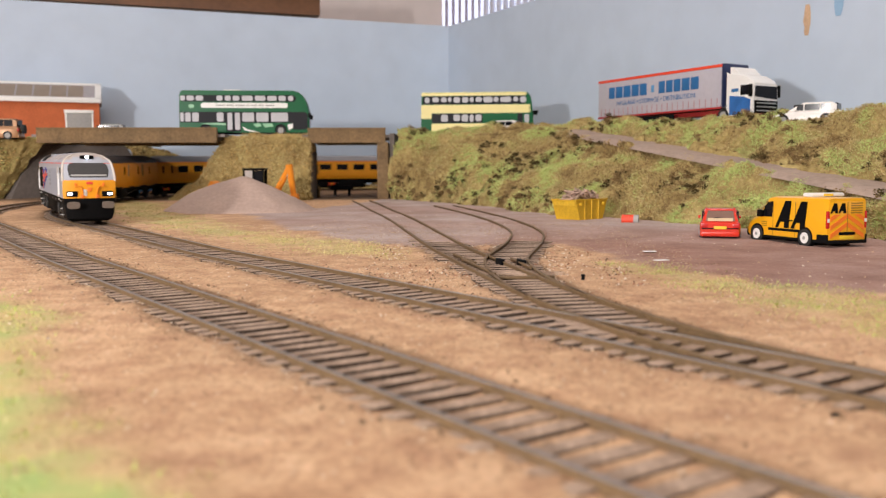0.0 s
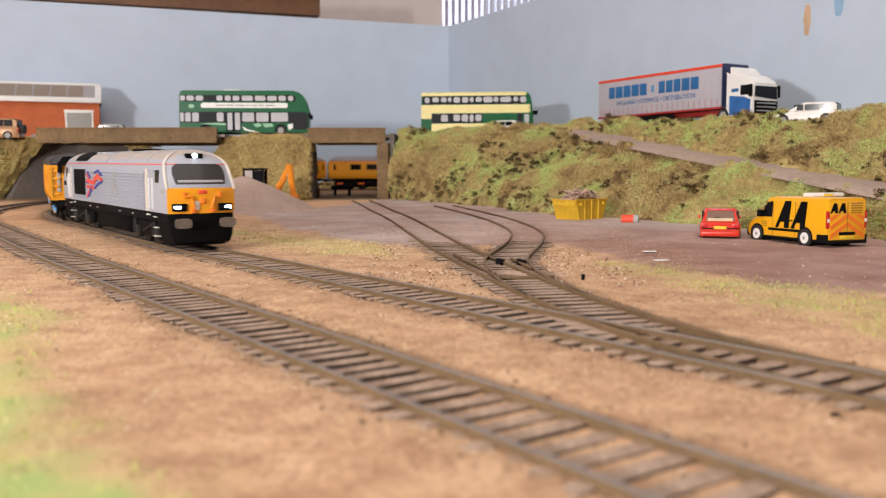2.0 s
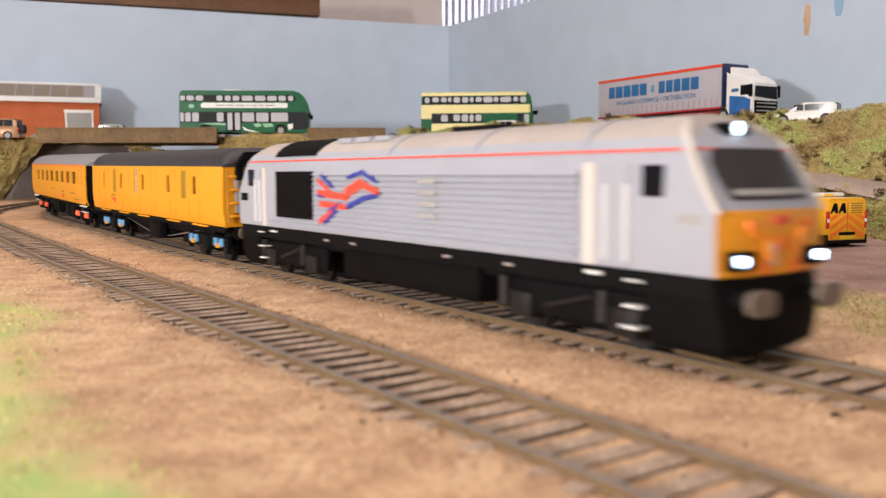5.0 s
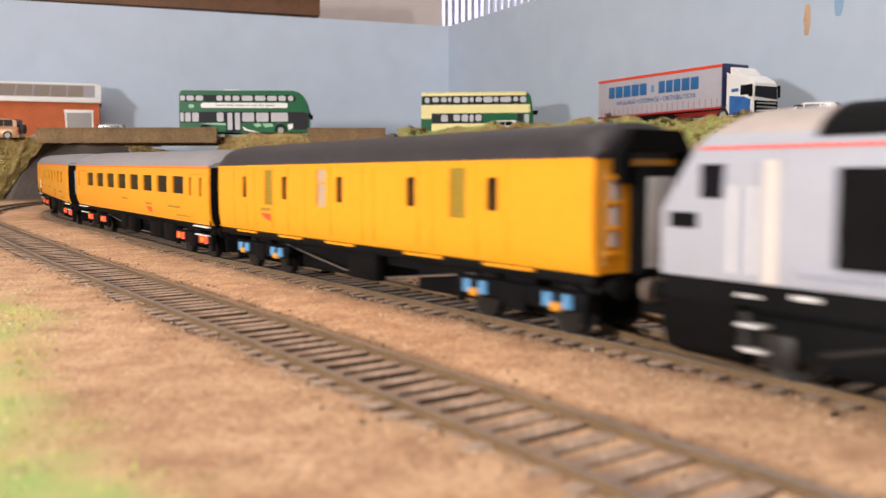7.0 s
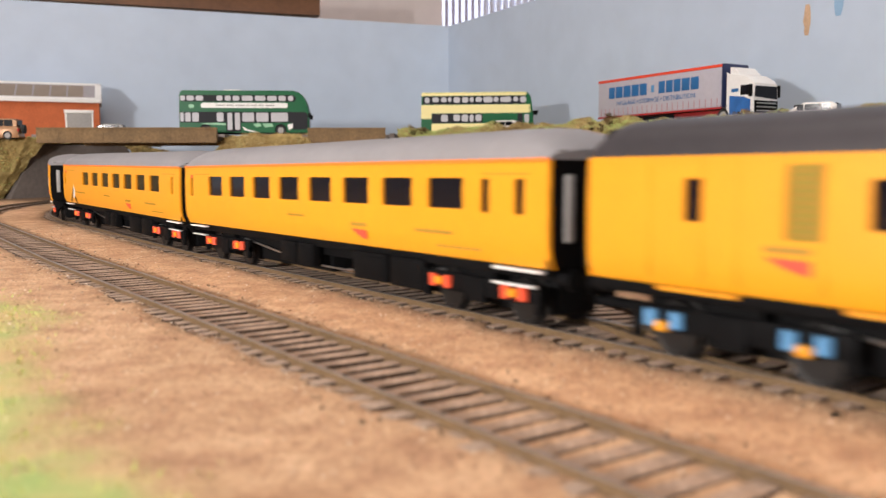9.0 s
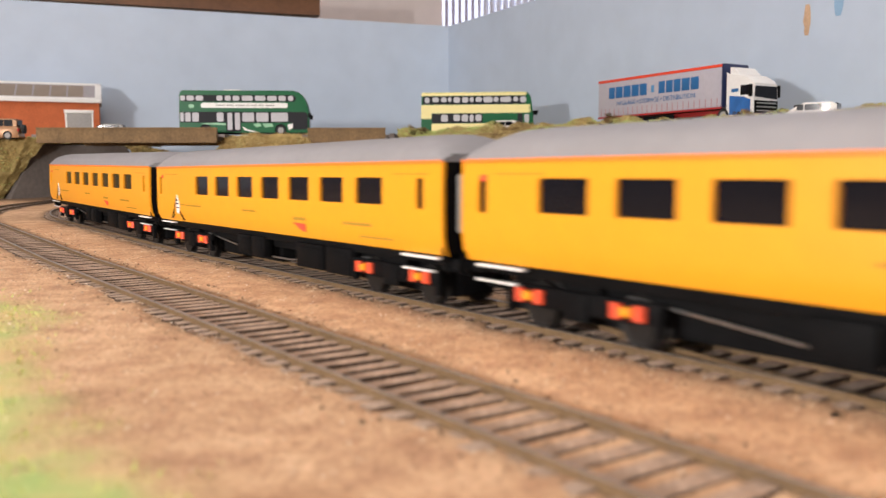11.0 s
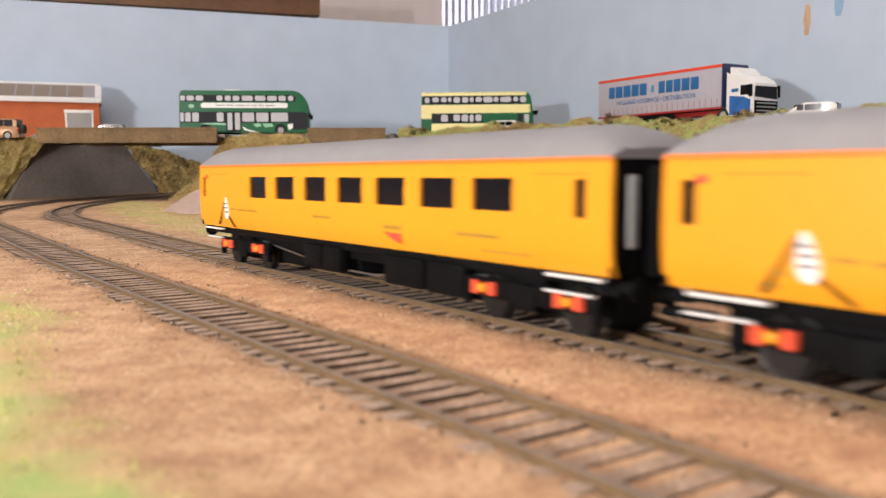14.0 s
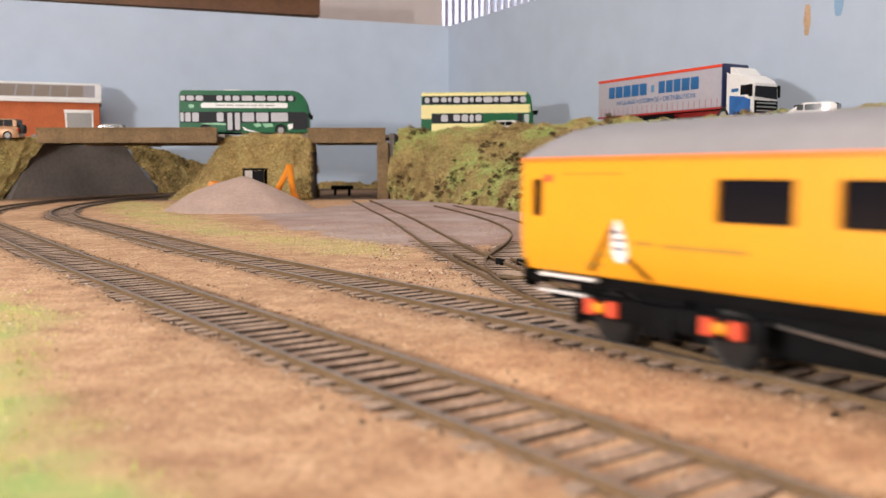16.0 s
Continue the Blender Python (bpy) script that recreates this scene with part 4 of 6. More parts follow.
def plant(name, sources, count, size, label, mats, seed, keep=None, lift=0.3, fibre=0.0):
    """a coat of small leaf flakes strewn over surfaces, as one stuff object."""
    rng = np.random.default_rng(seed)
    tri, area = [], []
    for ob in sources:
        me = ob.data
        me.calc_loop_triangles()
        co = np.array([v.co[:] for v in me.vertices]) / MM
        t = np.array([l.vertices[:] for l in me.loop_triangles])
        q = co[t]
        tri.append(q)
        area.append(np.linalg.norm(np.cross(q[:, 1] - q[:, 0], q[:, 2] - q[:, 0]), axis=1))
    tri, area = np.concatenate(tri), np.concatenate(area)
    if keep is not None:
        ok = keep(tri.mean(1))
        tri, area = tri[ok], area[ok]
    pick = rng.choice(len(tri), count, p=area / area.sum())
    u = rng.random((count, 2))
    flip = u.sum(1) > 1
    u[flip] = 1 - u[flip]
    q = tri[pick]
    p = q[:, 0] + (q[:, 1] - q[:, 0]) * u[:, :1] + (q[:, 2] - q[:, 0]) * u[:, 1:]
    nrm = np.cross(q[:, 1] - q[:, 0], q[:, 2] - q[:, 0])
    nrm /= np.linalg.norm(nrm, axis=1)[:, None] + 1e-9
    nrm *= np.sign(nrm[:, 2:] + 1e-6)
    dens = np.array([noise.noise(v) for v in (p * (0.055, 0.055, 0.028))])
    a = rng.normal(size=(count, 3)); a /= np.linalg.norm(a, axis=1)[:, None]
    b = np.cross(a, rng.normal(size=(count, 3))); b /= np.linalg.norm(b, axis=1)[:, None]
    big = np.array([noise.noise(v) for v in (p * 0.019 + 9.0)])
    s = size * (0.5 + rng.random(count))[:, None] * (1 + 0.5 * np.clip(dens, -1, 1))[:, None]
    c = p + nrm * (lift + rng.random(count)[:, None] ** 2 * size * 1.3 * (1 + dens[:, None]))
    if fibre:
        a = nrm * 0.5 + a * 0.75
        a /= np.linalg.norm(a, axis=1)[:, None]
        b *= fibre
    v = np.stack([c + a * s, c - a * s * 0.6 + b * s * 0.6, c - a * s * 0.6 - b * s * 0.6], 1).reshape(-1, 3) * MM
    me = bpy.data.meshes.new(name)
    me.vertices.add(len(v)); me.vertices.foreach_set("co", v.ravel())
    me.loops.add(len(v)); me.loops.foreach_set("vertex_index", np.arange(len(v)))
    me.polygons.add(count); me.polygons.foreach_set("loop_start", np.arange(count) * 3)
    me.update()
    for m in mats:
        me.materials.append(M[m])
    tone = 0.48 + 1.05 * big + 0.95 * dens + rng.normal(size=count) * (0.2 if fibre else 0.17)
    idx = np.clip((tone * len(mats)).astype(int), 0, len(mats) - 1)
    me.polygons.foreach_set("material_index", idx)
    return tagged(new(name, me), label, "vegetation", kind="stuff")


def island_material(name, lo, hi):
    m = bpy.data.materials.new(name)
    m.use_nodes = True
    nt = m.node_tree
    b = nt.nodes["Principled BSDF"]
    b.inputs["Roughness"].default_value = 0.95
    b.inputs["Specular IOR Level"].default_value = 0.1
    g = nt.nodes.new("ShaderNodeNewGeometry")
    r = nt.nodes.new("ShaderNodeValToRGB")
    r.color_ramp.elements[0].color, r.color_ramp.elements[1].color = (*lo, 1), (*hi, 1)
    nt.links.new(g.outputs["Random Per Island"], r.inputs[0])
    nt.links.new(r.outputs[0], b.inputs["Base Color"])
    return m


M["leaf_dry"] = island_material("leaf_dry", (0.40, 0.26, 0.11), (0.52, 0.37, 0.17))
M["leaf_mid"] = island_material("leaf_mid", (0.40, 0.32, 0.12), (0.58, 0.49, 0.21))
M["leaf_green"] = island_material("leaf_green", (0.32, 0.31, 0.10), (0.52, 0.48, 0.19))
M["leaf_dark"] = island_material("leaf_dark", (0.15, 0.105, 0.045), (0.42, 0.31, 0.14))
M["straw"] = island_material("straw", (0.52, 0.42, 0.17), (0.70, 0.60, 0.31))
M["grass_green"] = island_material("grass_green", (0.34, 0.42, 0.09), (0.56, 0.60, 0.20))

M["hay"] = island_material("hay", (0.46, 0.35, 0.16), (0.58, 0.46, 0.23))
M["ochre"] = island_material("ochre", (0.52, 0.34, 0.12), (0.68, 0.48, 0.20))
M["lime_moss"] = island_material("lime_moss", (0.46, 0.54, 0.18), (0.58, 0.65, 0.25))
M["moss"] = island_material("moss", (0.41, 0.375, 0.14), (0.54, 0.49, 0.19))
M["pale_moss"] = island_material("pale_moss", (0.47, 0.49, 0.19), (0.60, 0.60, 0.27))
M["dead_grass"] = island_material("dead_grass", (0.17, 0.11, 0.05), (0.33, 0.22, 0.10))
M["tuft_dark"] = island_material("tuft_dark", (0.035, 0.026, 0.012), (0.14, 0.10, 0.042))


def tufts(name, source, count, label, seed, keep):
    """small dark leafy clumps sprinkled on a slope, as one stuff object."""
    rng = np.random.default_rng(seed)
    me = source.data
    spots = np.array([p.center[:] for p in me.polygons]) / MM
    areas = np.array([p.area for p in me.polygons])
    ok = keep(spots)
    spots, areas = spots[ok], areas[ok]
    lush = np.array([noise.noise(v) for v in (spots * 0.02 + 4.0)])
    weight = areas * np.clip(0.12 + 2.2 * lush, 0.015, 2)
    centres = spots[rng.choice(len(spots), count, p=weight / weight.sum())] + rng.normal(size=(count, 3)) * 2
    size = rng.uniform(1.2, 6.5, count) * rng.uniform(0.5, 1.0, count)
    reps = (14 + size * size * 4.5).astype(int)
    c = np.repeat(centres, reps, 0)
    r = np.repeat(size, reps)[:, None]
    n = len(c)
    d = rng.normal(size=(n, 3))
    c = c + d / np.linalg.norm(d, axis=1)[:, None] * r * rng.random((n, 1)) ** 0.6 * np.array([1, 1, 0.7])
    a = rng.normal(size=(n, 3)); a /= np.linalg.norm(a, axis=1)[:, None]
    b = np.cross(a, rng.normal(size=(n, 3))); b /= np.linalg.norm(b, axis=1)[:, None]
    q = rng.uniform(0.5, 1.2, (n, 1))
    v = np.stack([c + a * q, c - a * q * 0.6 + b * q * 0.6, c - a * q * 0.6 - b * q * 0.6], 1).reshape(-1, 3) * MM
    out = bpy.data.meshes.new(name)
    out.from_pydata(v.tolist(), [], np.arange(len(v)).reshape(-1, 3).tolist())
    for m in ("tuft_dark", "dead_grass"):
        out.materials.append(M[m])
    out.polygons.foreach_set("material_index", np.repeat((rng.random(count) < 0.45).astype(int), reps))
    return tagged(new(name, out), label, "vegetation", kind="stuff")


LN = Vector((0.945, 0.327))


def lane(k, off, dz=0.0):
    p = Vector((140 + 140 * k, 950 - 405 * k)) + LN * off
    return (p.x, p.y, 82 - 57 * k + dz)


def to_wall(x, y, z):
    p = Vector((x, y))
    p = p + RIGHT_N * ((CORNER - p).dot(RIGHT_N) - 1.0)
    return (p.x, p.y, z)


def crest(x, y, z):
    return [(x, y, z), (x + RIGHT_N.x * 14, y + RIGHT_N.y * 14, 83), to_wall(x, y, 83)]


hill = bank("embankment_east", [
    [(-61, 995, 7), (-58, 1008, 55), (-57, 1012, 72), *[(-55, 1018, 86), (-50, 1045, 82), (-45, 1500, 82)]],
    [(-20, 950, 6.5), (-14, 985, 55), (-13, 990, 72), *[(-10, 1003, 86), (-5, 1040, 82), (-2, 1515, 82)]],
    [(52, 815, 4), (66, 930, 60), (70, 945, 74), *[(78, 1000, 86), (84, 1030, 82), to_wall(84, 1030, 82)]],
    [(93, 712, 2.2), lane(0.0, -10), lane(0.0, 12, 1), *crest(160, 978, 94)],
    [(150, 655, 1.4), lane(0.25, -11), lane(0.25, 11, 1), *crest(186, 918, 93)],
    [(182, 578, 0.0), lane(0.5, -12), lane(0.5, 11, 1), *crest(216, 860, 90)],
    [(218, 535, -0.6), lane(0.75, -13), lane(0.75, 11, 1), *crest(258, 785, 88)],
    [(252, 486, -1.2), lane(1.0, -14), lane(1.0, 12, 1), *crest(305, 705, 86.5)],
    [(330, 430, -2), lane(1.3, -14), lane(1.3, 12, 1), *crest(360, 610, 86)],
    [(430, 330, -2), lane(1.7, -14, 10), lane(1.7, 12, 11), *crest(430, 500, 86)],
], "olive and straw coloured scrub embankment beside the yard", rough=8.0, cut=(1,))
M["road"] = material("road", (0.24, 0.21, 0.20), 0.9, var=0.2, scale=30, bump=0.4)
lane_ob = part("lane", loft(B(), [[lane(k / 24 * 1.35, o, 1.2 + dz) for o, dz in ((-21, -2.8), (-15, 0.4), (0, 1.4), (14, 2.0), (22, 2.0))] for k in range(25)], close=False), "lane")
tagged(lane_ob, "narrow brown dirt lane down the embankment", "path", kind="structure")
# the knoll between the two spans
knoll = bank("embankment_knoll", [
    [(-318, 1000, 8), (-310, 1010, 14), (-300, 1040, 12), (-300, 1060, 8)],
    [(-285, 982, 7), (-272, 1000, 42), (-268, 1030, 42), (-268, 1070, 8)],
    [(-258, 976, 7), (-252, 990, 76), (-250, 1040, 81), (-250, 1075, 8)],
    [(-215, 970, 7), (-215, 985, 79.5), (-215, 1045, 82), (-215, 1080, 8)],
    [(-170, 972, 7), (-170, 988, 79.5), (-170, 1045, 82), (-170, 1080, 8)],
    [(-155, 985, 7), (-155, 995, 78), (-155, 1045, 82), (-155, 1075, 8)],
    [(-150, 990, 7), (-153, 1000, 60), (-153, 1045, 60), (-152, 1070, 8)],
], "straw coloured scrub knoll between two bridge spans", rough=4.0)
west = bank("embankment_west", [
    [(-900, 960, 7), (-900, 1000, 80), (-900, 1060, 79), (-900, 1180, 79)],
    [(-640, 985, 7), (-630, 1030, 84), (-625, 1060, 79), (-625, 1270, 79)],
    [(-560, 1012, 7), (-530, 1036, 86), (-523, 1058, 79), (-505, 1310, 79)],
    [(-541, 1040, 7), (-498, 1046, 84), (-490, 1060, 79), (-440, 1310, 79)],
    [(-538, 1048, 7), (-492, 1062, 74), (-486, 1070, 78), (-420, 1300, 78)],
], "green and straw grass bank beside the bridge", rough=4.0)
north = bank("embankment_north", [
    [(-402, 1226, 9), (-434, 1205, 74), (-445, 1225, 78), (-470, 1320, 78)],
    [(-390, 1240, 9), (-415, 1250, 72), (-425, 1270, 72), (-440, 1345, 60)],
    [(-334, 1300, 10), (-362, 1330, 50), (-366, 1340, 48), (-380, 1380, 40)],
    [(-246, 1367, 10), (-262, 1398, 26), (-268, 1408, 25), (-275, 1425, 20)],
    [(-143, 1410, 11), (-152, 1440, 22), (-154, 1446, 20), (-156, 1470, 16)],
    [(-20, 1440, 11), (-20, 1465, 22), (-20, 1475, 20), (-20, 1515, 16)],
], "dark green and brown scrub bank behind the railway", rough=5.0)


def off_lane(c):
    """keeps the lane and the roadway behind the crest free of plants."""
    ax, ay = c[:, 0] - 140, c[:, 1] - 950
    across = ax * 0.945 + ay * 0.327
    onlane = (np.abs(across + 2.5 * np.sin(ay * 0.11) + 2.0 * np.sin(ay * 0.37)) < 14) & (ay < 20)
    back = (c[:, 0] * RIGHT_N.x + c[:, 1] * RIGHT_N.y)
    road = (c[:, 2] < 86) & (c[:, 2] > 79) & (c[:, 1] > 1030) & (c[:, 0] < 100)
    road |= (c[:, 2] < 84.5) & (c[:, 2] > 80) & (back > 620) & (ay < 120) & (across > 20)
    return ~(onlane | road)


plant("scrub_east", [hill], 420000, 1.35, "olive, moss green and straw static grass on the embankment", ("dead_grass", "leaf_dry", "hay", "hay", "straw", "hay", "moss", "moss", "pale_moss", "lime_moss"), 3, off_lane, fibre=0.3)
tufts("scrub_tufts", hill, 2500, "dark brown leafy tufts on the embankment", 21, off_lane)
plant("scrub_knoll", [knoll], 40000, 1.7, "straw coloured scatter scrub on the knoll", ("leaf_dry", "hay", "straw", "ochre", "hay", "ochre", "straw"), 4, fibre=0.3)
plant("scrub_west", [west], 30000, 1.3, "green and straw scatter scrub on the bank", ("leaf_green", "ochre", "straw", "leaf_green", "pale_moss"), 5, lambda c: c[:, 1] < 1062)
plant("scrub_north", [north], 18000, 1.6, "dark scatter scrub behind the railway", ("leaf_dark", "leaf_dry", "ochre", "leaf_mid", "leaf_dark"), 6)

# ---- bridges ----
M["parapet"] = material("parapet", (0.20, 0.125, 0.055), 0.75, var=0.4, scale=45, bump=0.6, bump_scale=300)
bridge = thing("road_bridge", "brown timber sided road bridge over the railway", "bridge")
for x0, y0, x1, y1, zt, zb, deep in ((-449, 960, -253, 972, 89.3, 73.0, 150), (-155, 998, -66, 1003, 89.8, 73.2, 120)):
    a, b = Vector((x0, y0)), Vector((x1, y1))
    d = (b - a).normalized()
    n = Vector((-d.y, d.x))
    girder = part("girder", loft(B(), [[(*(q + n * u), z) for u, z in ((0, zb), (7, zb), (7, zt), (0, zt))] for q in (a, b)]), "parapet", bridge, "brown stained timber girder")
    L = (b - a).length
    for z, h in ((zt - 1.2, 1.6), (zb - 0.2, 1.2)):
        part("girder_flange", loft(B(), [[(*(q + n * u), z + w) for u, w in ((-0.9, 0), (7.5, 0), (7.5, h), (-0.9, h))] for q in (a, b)]), "parapet", girder)
    k = 1
    while k * 24 < L:
        q = a + d * (k * 24)
        part("girder_stiffener", loft(B(), [[(*(q + d * s + n * u), z) for u, z in ((-0.5, zb), (0, zb), (0, zt), (-0.5, zt))] for s in (-0.4, 0.4)]), "parapet", girder)
        k += 1
    back = part("girder", loft(B(), [[(*(q + n * u), z) for u, z in ((deep, zb + 1), (deep + 4, zb + 1), (deep + 4, zt - 9), (deep, zt - 9))] for q in (a, b)]), "parapet", bridge, "brown stained timber girder")
    part("deck", loft(B(), [[(*(q + n * u), z) for u, z in ((7, 79.5), (deep, 79.5), (deep, 82.5), (7, 82.5))] for q in (a - d * 8, b + d * 8)]), "road", bridge, "grey roadway deck")
part("pier", box(B(), -76, -63, 1003, 1040, 3, 73.4, 0.6), "parapet", bridge, "dark brown pier")
part("pier", box(B(), -160, -152, 1000, 1045, 3, 73.4, 0.6), "concrete", bridge, "dark concrete pier")
# sloping-sided abutment wall behind the tracks
a, b = Vector((-523, 1045)), Vector((-402, 1230))


def on_wall(px, z, back=0.0):
    k = (px - 784) / 1526
    t = (k * a.y - a.x) / ((b - a).x - k * (b - a).y)
    q = a + (b - a) * t
    n = Vector((-(b - a).y, (b - a).x)).normalized()
    return (*(q + n * back), z)


abut = part("abutment_wall", loft(B(), [[on_wall(18, 4, k), on_wall(287, 4, k), on_wall(226, 76, k), on_wall(68, 76, k)] for k in (0, 14)]), "concrete")
tagged(abut, "grey concrete abutment wall with battered sides", "wall", kind="structure")
retain = wall_between("retaining_wall", Vector((-62, 1010)), Vector((-50, 1290)), 6, 3, 84, "concrete", "dark concrete retaining wall under the road", -1)

# ---- tracks' small things ----
def scatter_stones(name, count, box_, size, mats, label, seed, ok=None):
    rng = random.Random(seed)
    verts, faces, idx = [], [], []
    n = 0
    while n < count:
        x, y = rng.uniform(box_[0], box_[1]), rng.uniform(box_[2], box_[3])
        if ok and not ok(x, y, rng):
            continue
        n += 1
        z = ground_z(x, y)
        s = size * rng.uniform(0.4, 1.3)
        o = len(verts)
        for dx, dy, dz in ((1, 0, 0), (-0.4, 0.9, 0), (-0.5, -0.8, 0), (0.1, 0.1, 0.9)):
            verts.append(((x + s * dx * rng.uniform(0.6, 1.2)) * MM, (y + s * dy * rng.uniform(0.6, 1.2)) * MM, (z - 0.1 + s * dz * rng.uniform(0.5, 1.0)) * MM))
        faces += [(o, o + 1, o + 3), (o + 1, o + 2, o + 3), (o + 2, o, o + 3)]
        idx += [rng.randrange(len(mats))] * 3
    me = bpy.data.meshes.new(name)
    me.from_pydata(verts, [], faces)
    for m in mats:
        me.materials.append(M[m])
    me.polygons.foreach_set("material_index", idx)
    return tagged(new(name, me), label, "stones", kind="stuff")


M["stone_pale"] = island_material("stone_pale", (0.55, 0.42, 0.30), (0.80, 0.70, 0.58))
M["stone_brown"] = island_material("stone_brown", (0.30, 0.19, 0.11), (0.60, 0.42, 0.27))
M["stone_red"] = island_material("stone_red", (0.26, 0.12, 0.07), (0.50, 0.27, 0.18))
M["stone_dark"] = island_material("stone_dark", (0.07, 0.045, 0.03), (0.25, 0.16, 0.10))
scatter_stones("ballast_grains", 55000, (-330, 120, 110, 620), 0.42, ("stone_brown", "stone_brown", "stone_pale", "stone_brown", "stone_dark", "stone_red", "stone_brown"), "fine brown and pale ballast grains", 8, lambda x, y, r: x > -0.75 * y - 20 and x < 0.6 * y)
scatter_stones("track_ballast", 7000, (-330, 130, 90, 640), 0.7, ("stone_brown", "stone_dark", "stone_brown", "stone_brown"), "dark coarse ballast along the sleepers", 9, lambda x, y, r: min(abs(line_gap(x, y)), abs(line_gap(x, y) - NEAR_OFF)) < 22 and r.random() < 0.9)
scatter_stones("turnout_rubble", 2600, (-35, 75, 300, 500), 0.8, ("stone_brown", "stone_pale", "stone_brown", "stone_dark", "stone_red"), "coarse reddish stones and clods round the turnout", 12, lambda x, y, r: noise.noise((x * 0.05, y * 0.05, 6)) > -0.15 and not inside(x, y, YARD) and line_gap(x, y) < -13)
scatter_stones("yard_grit", 700, (-120, 260, 240, 800), 0.7, ("stone_pale", "stone_brown"), "pale grit on the yard surface", 10, lambda x, y, r: inside(x, y, YARD))


def blades(name, polys, count, label, mats, seed, length, thin=0.25):
    rng = random.Random(seed)
    verts, faces, idx = [], [], []
    n = tries = 0
    while n < count and tries < count * 60:
        tries += 1
        poly = polys[rng.randrange(len(polys))]
        x0, x1 = min(p[0] for p in poly), max(p[0] for p in poly)
        y0, y1 = min(p[1] for p in poly), max(p[1] for p in poly)
        x, y = rng.uniform(x0, x1), rng.uniform(y0, y1)
        if mask(x, y, poly, 18) * (0.5 + noise.noise((x * 0.06, y * 0.06, 2))) < rng.random() * 0.8:
            continue
        n += 1
        z = ground_z(x, y) - 0.2
        a, b = rng.uniform(0, 6.28), rng.uniform(0, 6.28)
        l, w, tilt = length * rng.uniform(0.5, 1.2), thin * rng.uniform(0.7, 1.5), rng.uniform(0.2, 1.1)
        o = len(verts)
        verts += [((x - w * math.cos(a)) * MM, (y - w * math.sin(a)) * MM, z * MM), ((x + w * math.cos(a)) * MM, (y + w * math.sin(a)) * MM, z * MM), ((x + l * tilt * math.cos(b)) * MM, (y + l * tilt * math.sin(b)) * MM, (z + l * 0.8) * MM)]
        faces.append((o, o + 1, o + 2))
        idx.append(min(len(mats) - 1, int(rng.random() * len(mats))))
    me = bpy.data.meshes.new(name)
    me.from_pydata(verts, [], faces)
    for m in mats:
        me.materials.append(M[m])
    me.polygons.foreach_set("material_index", idx)
    return tagged(new(name, me), label, "grass", kind="stuff")


blades("grass_far", [GRASS[0][0]], 7000, "pale straw and green static grass beside the yard", ("straw", "leaf_green", "straw"), 21, 1.5, 0.3)
blades("grass_yard_edge", [GRASS[1][0]], 5000, "green and straw static grass at the yard edge", ("moss", "leaf_green", "hay", "grass_green"), 22, 1.5, 0.2)
blades("grass_front", [GRASS[2][0]], 9000, "bright green and straw static grass", ("straw", "grass_green", "grass_green"), 23, 1.8, 0.22)


def rail_piece(points, label, parent):
    return part("check_rail", rail_sweep(spline(points, 4), 0), "rail", parent, label)


turnout = thing("turnout_fittings", "dark check rails and long timbers of a turnout", "railway turnout")
rail_piece([(36, 352), (31, 392)], "short check rail", turnout)
for x, y, w, rz in ((30, 345, 38, -8), (30.5, 338, 38, -8)):
    part("timber", box(B(), -w / 2, w / 2, -1.8, 1.8, -4, -1.2, 0.3), "sleeper", turnout, "long dark turnout timber", mpose(x, y, 0, 0, 0, rz))
rail_piece([(14, 372), (5, 412)], "short check rail", turnout)
rail_piece([(20, 330), (12, 372), (8, 392)], "closure rail", turnout)
part("tie_bar", box(B(), -11, 11, -0.9, 0.9, -1.4, -0.2, 0.2), "rail", turnout, "dark steel tie bar", mpose(31, 322, 0, 0, 0, 4))
for x, y in ((25, 376), (34, 372)):
    part("chair_block", box(B(), -1.0, 1.0, -4.2, 4.2, -2.4, 0.9, 0.3), "black", turnout, "small dark metal block", mpose(x, y, 0, 0, 0, 12))
lever = thing("point_lever", "small black point lever beside the track", "lever", mpose(52, 318, -2.1) @ Matrix.Scale(0.55, 4))
part("base", box(B(), -3, 3, -1.6, 1.6, -1, 0.8, 0.2), "black", lever)
part("post", box(B(), -1.2, 1.2, -0.6, 0.6, 0.5, 4.6, 0.15), "black", lever)
part("weight", box(B(), -1.4, 1.4, -0.8, 0.8, 3.6, 5.2, 0.2), "black", lever)
peg = thing("track_pin", "dark metal fitting beside the rail", "fitting", mpose(64, 138, -2.4) @ Matrix.Scale(0.65, 4))
part("plate", box(B(), -4, 4, -1.6, 1.6, 0, 0.9, 0.3), "sleeper", peg)
part("stud", box(B(), -0.8, 1.2, -0.8, 0.8, 0.6, 2.6, 0.3), "black", peg)
stop = thing("buffer_stop", "black buffer stop at the end of the track", "buffer stop", mpose(-128, 1100, 8.5))
for x in (-9, 9):
    part("post", box(B(), x - 1.6, x + 1.6, -2, 2, -1, 14, 0.3), "black", stop)
part("beam", box(B(), -14, 14, -3, -1, 9, 14, 0.4), "black", stop)
for k in range(3):
    sc = thing("paper_scrap", "small white scrap lying on the yard", "scrap", mpose((103, 98, 208)[k], (428, 385, 352)[k], (-1.1, -1.1, -1.2)[k], 0, 0, 20 * k), group="scraps on the yard")
    part("sheet", box(B(), -3.2, 3.2, -1.6, 1.6, 0, 0.35, 0.1), "white", sc)

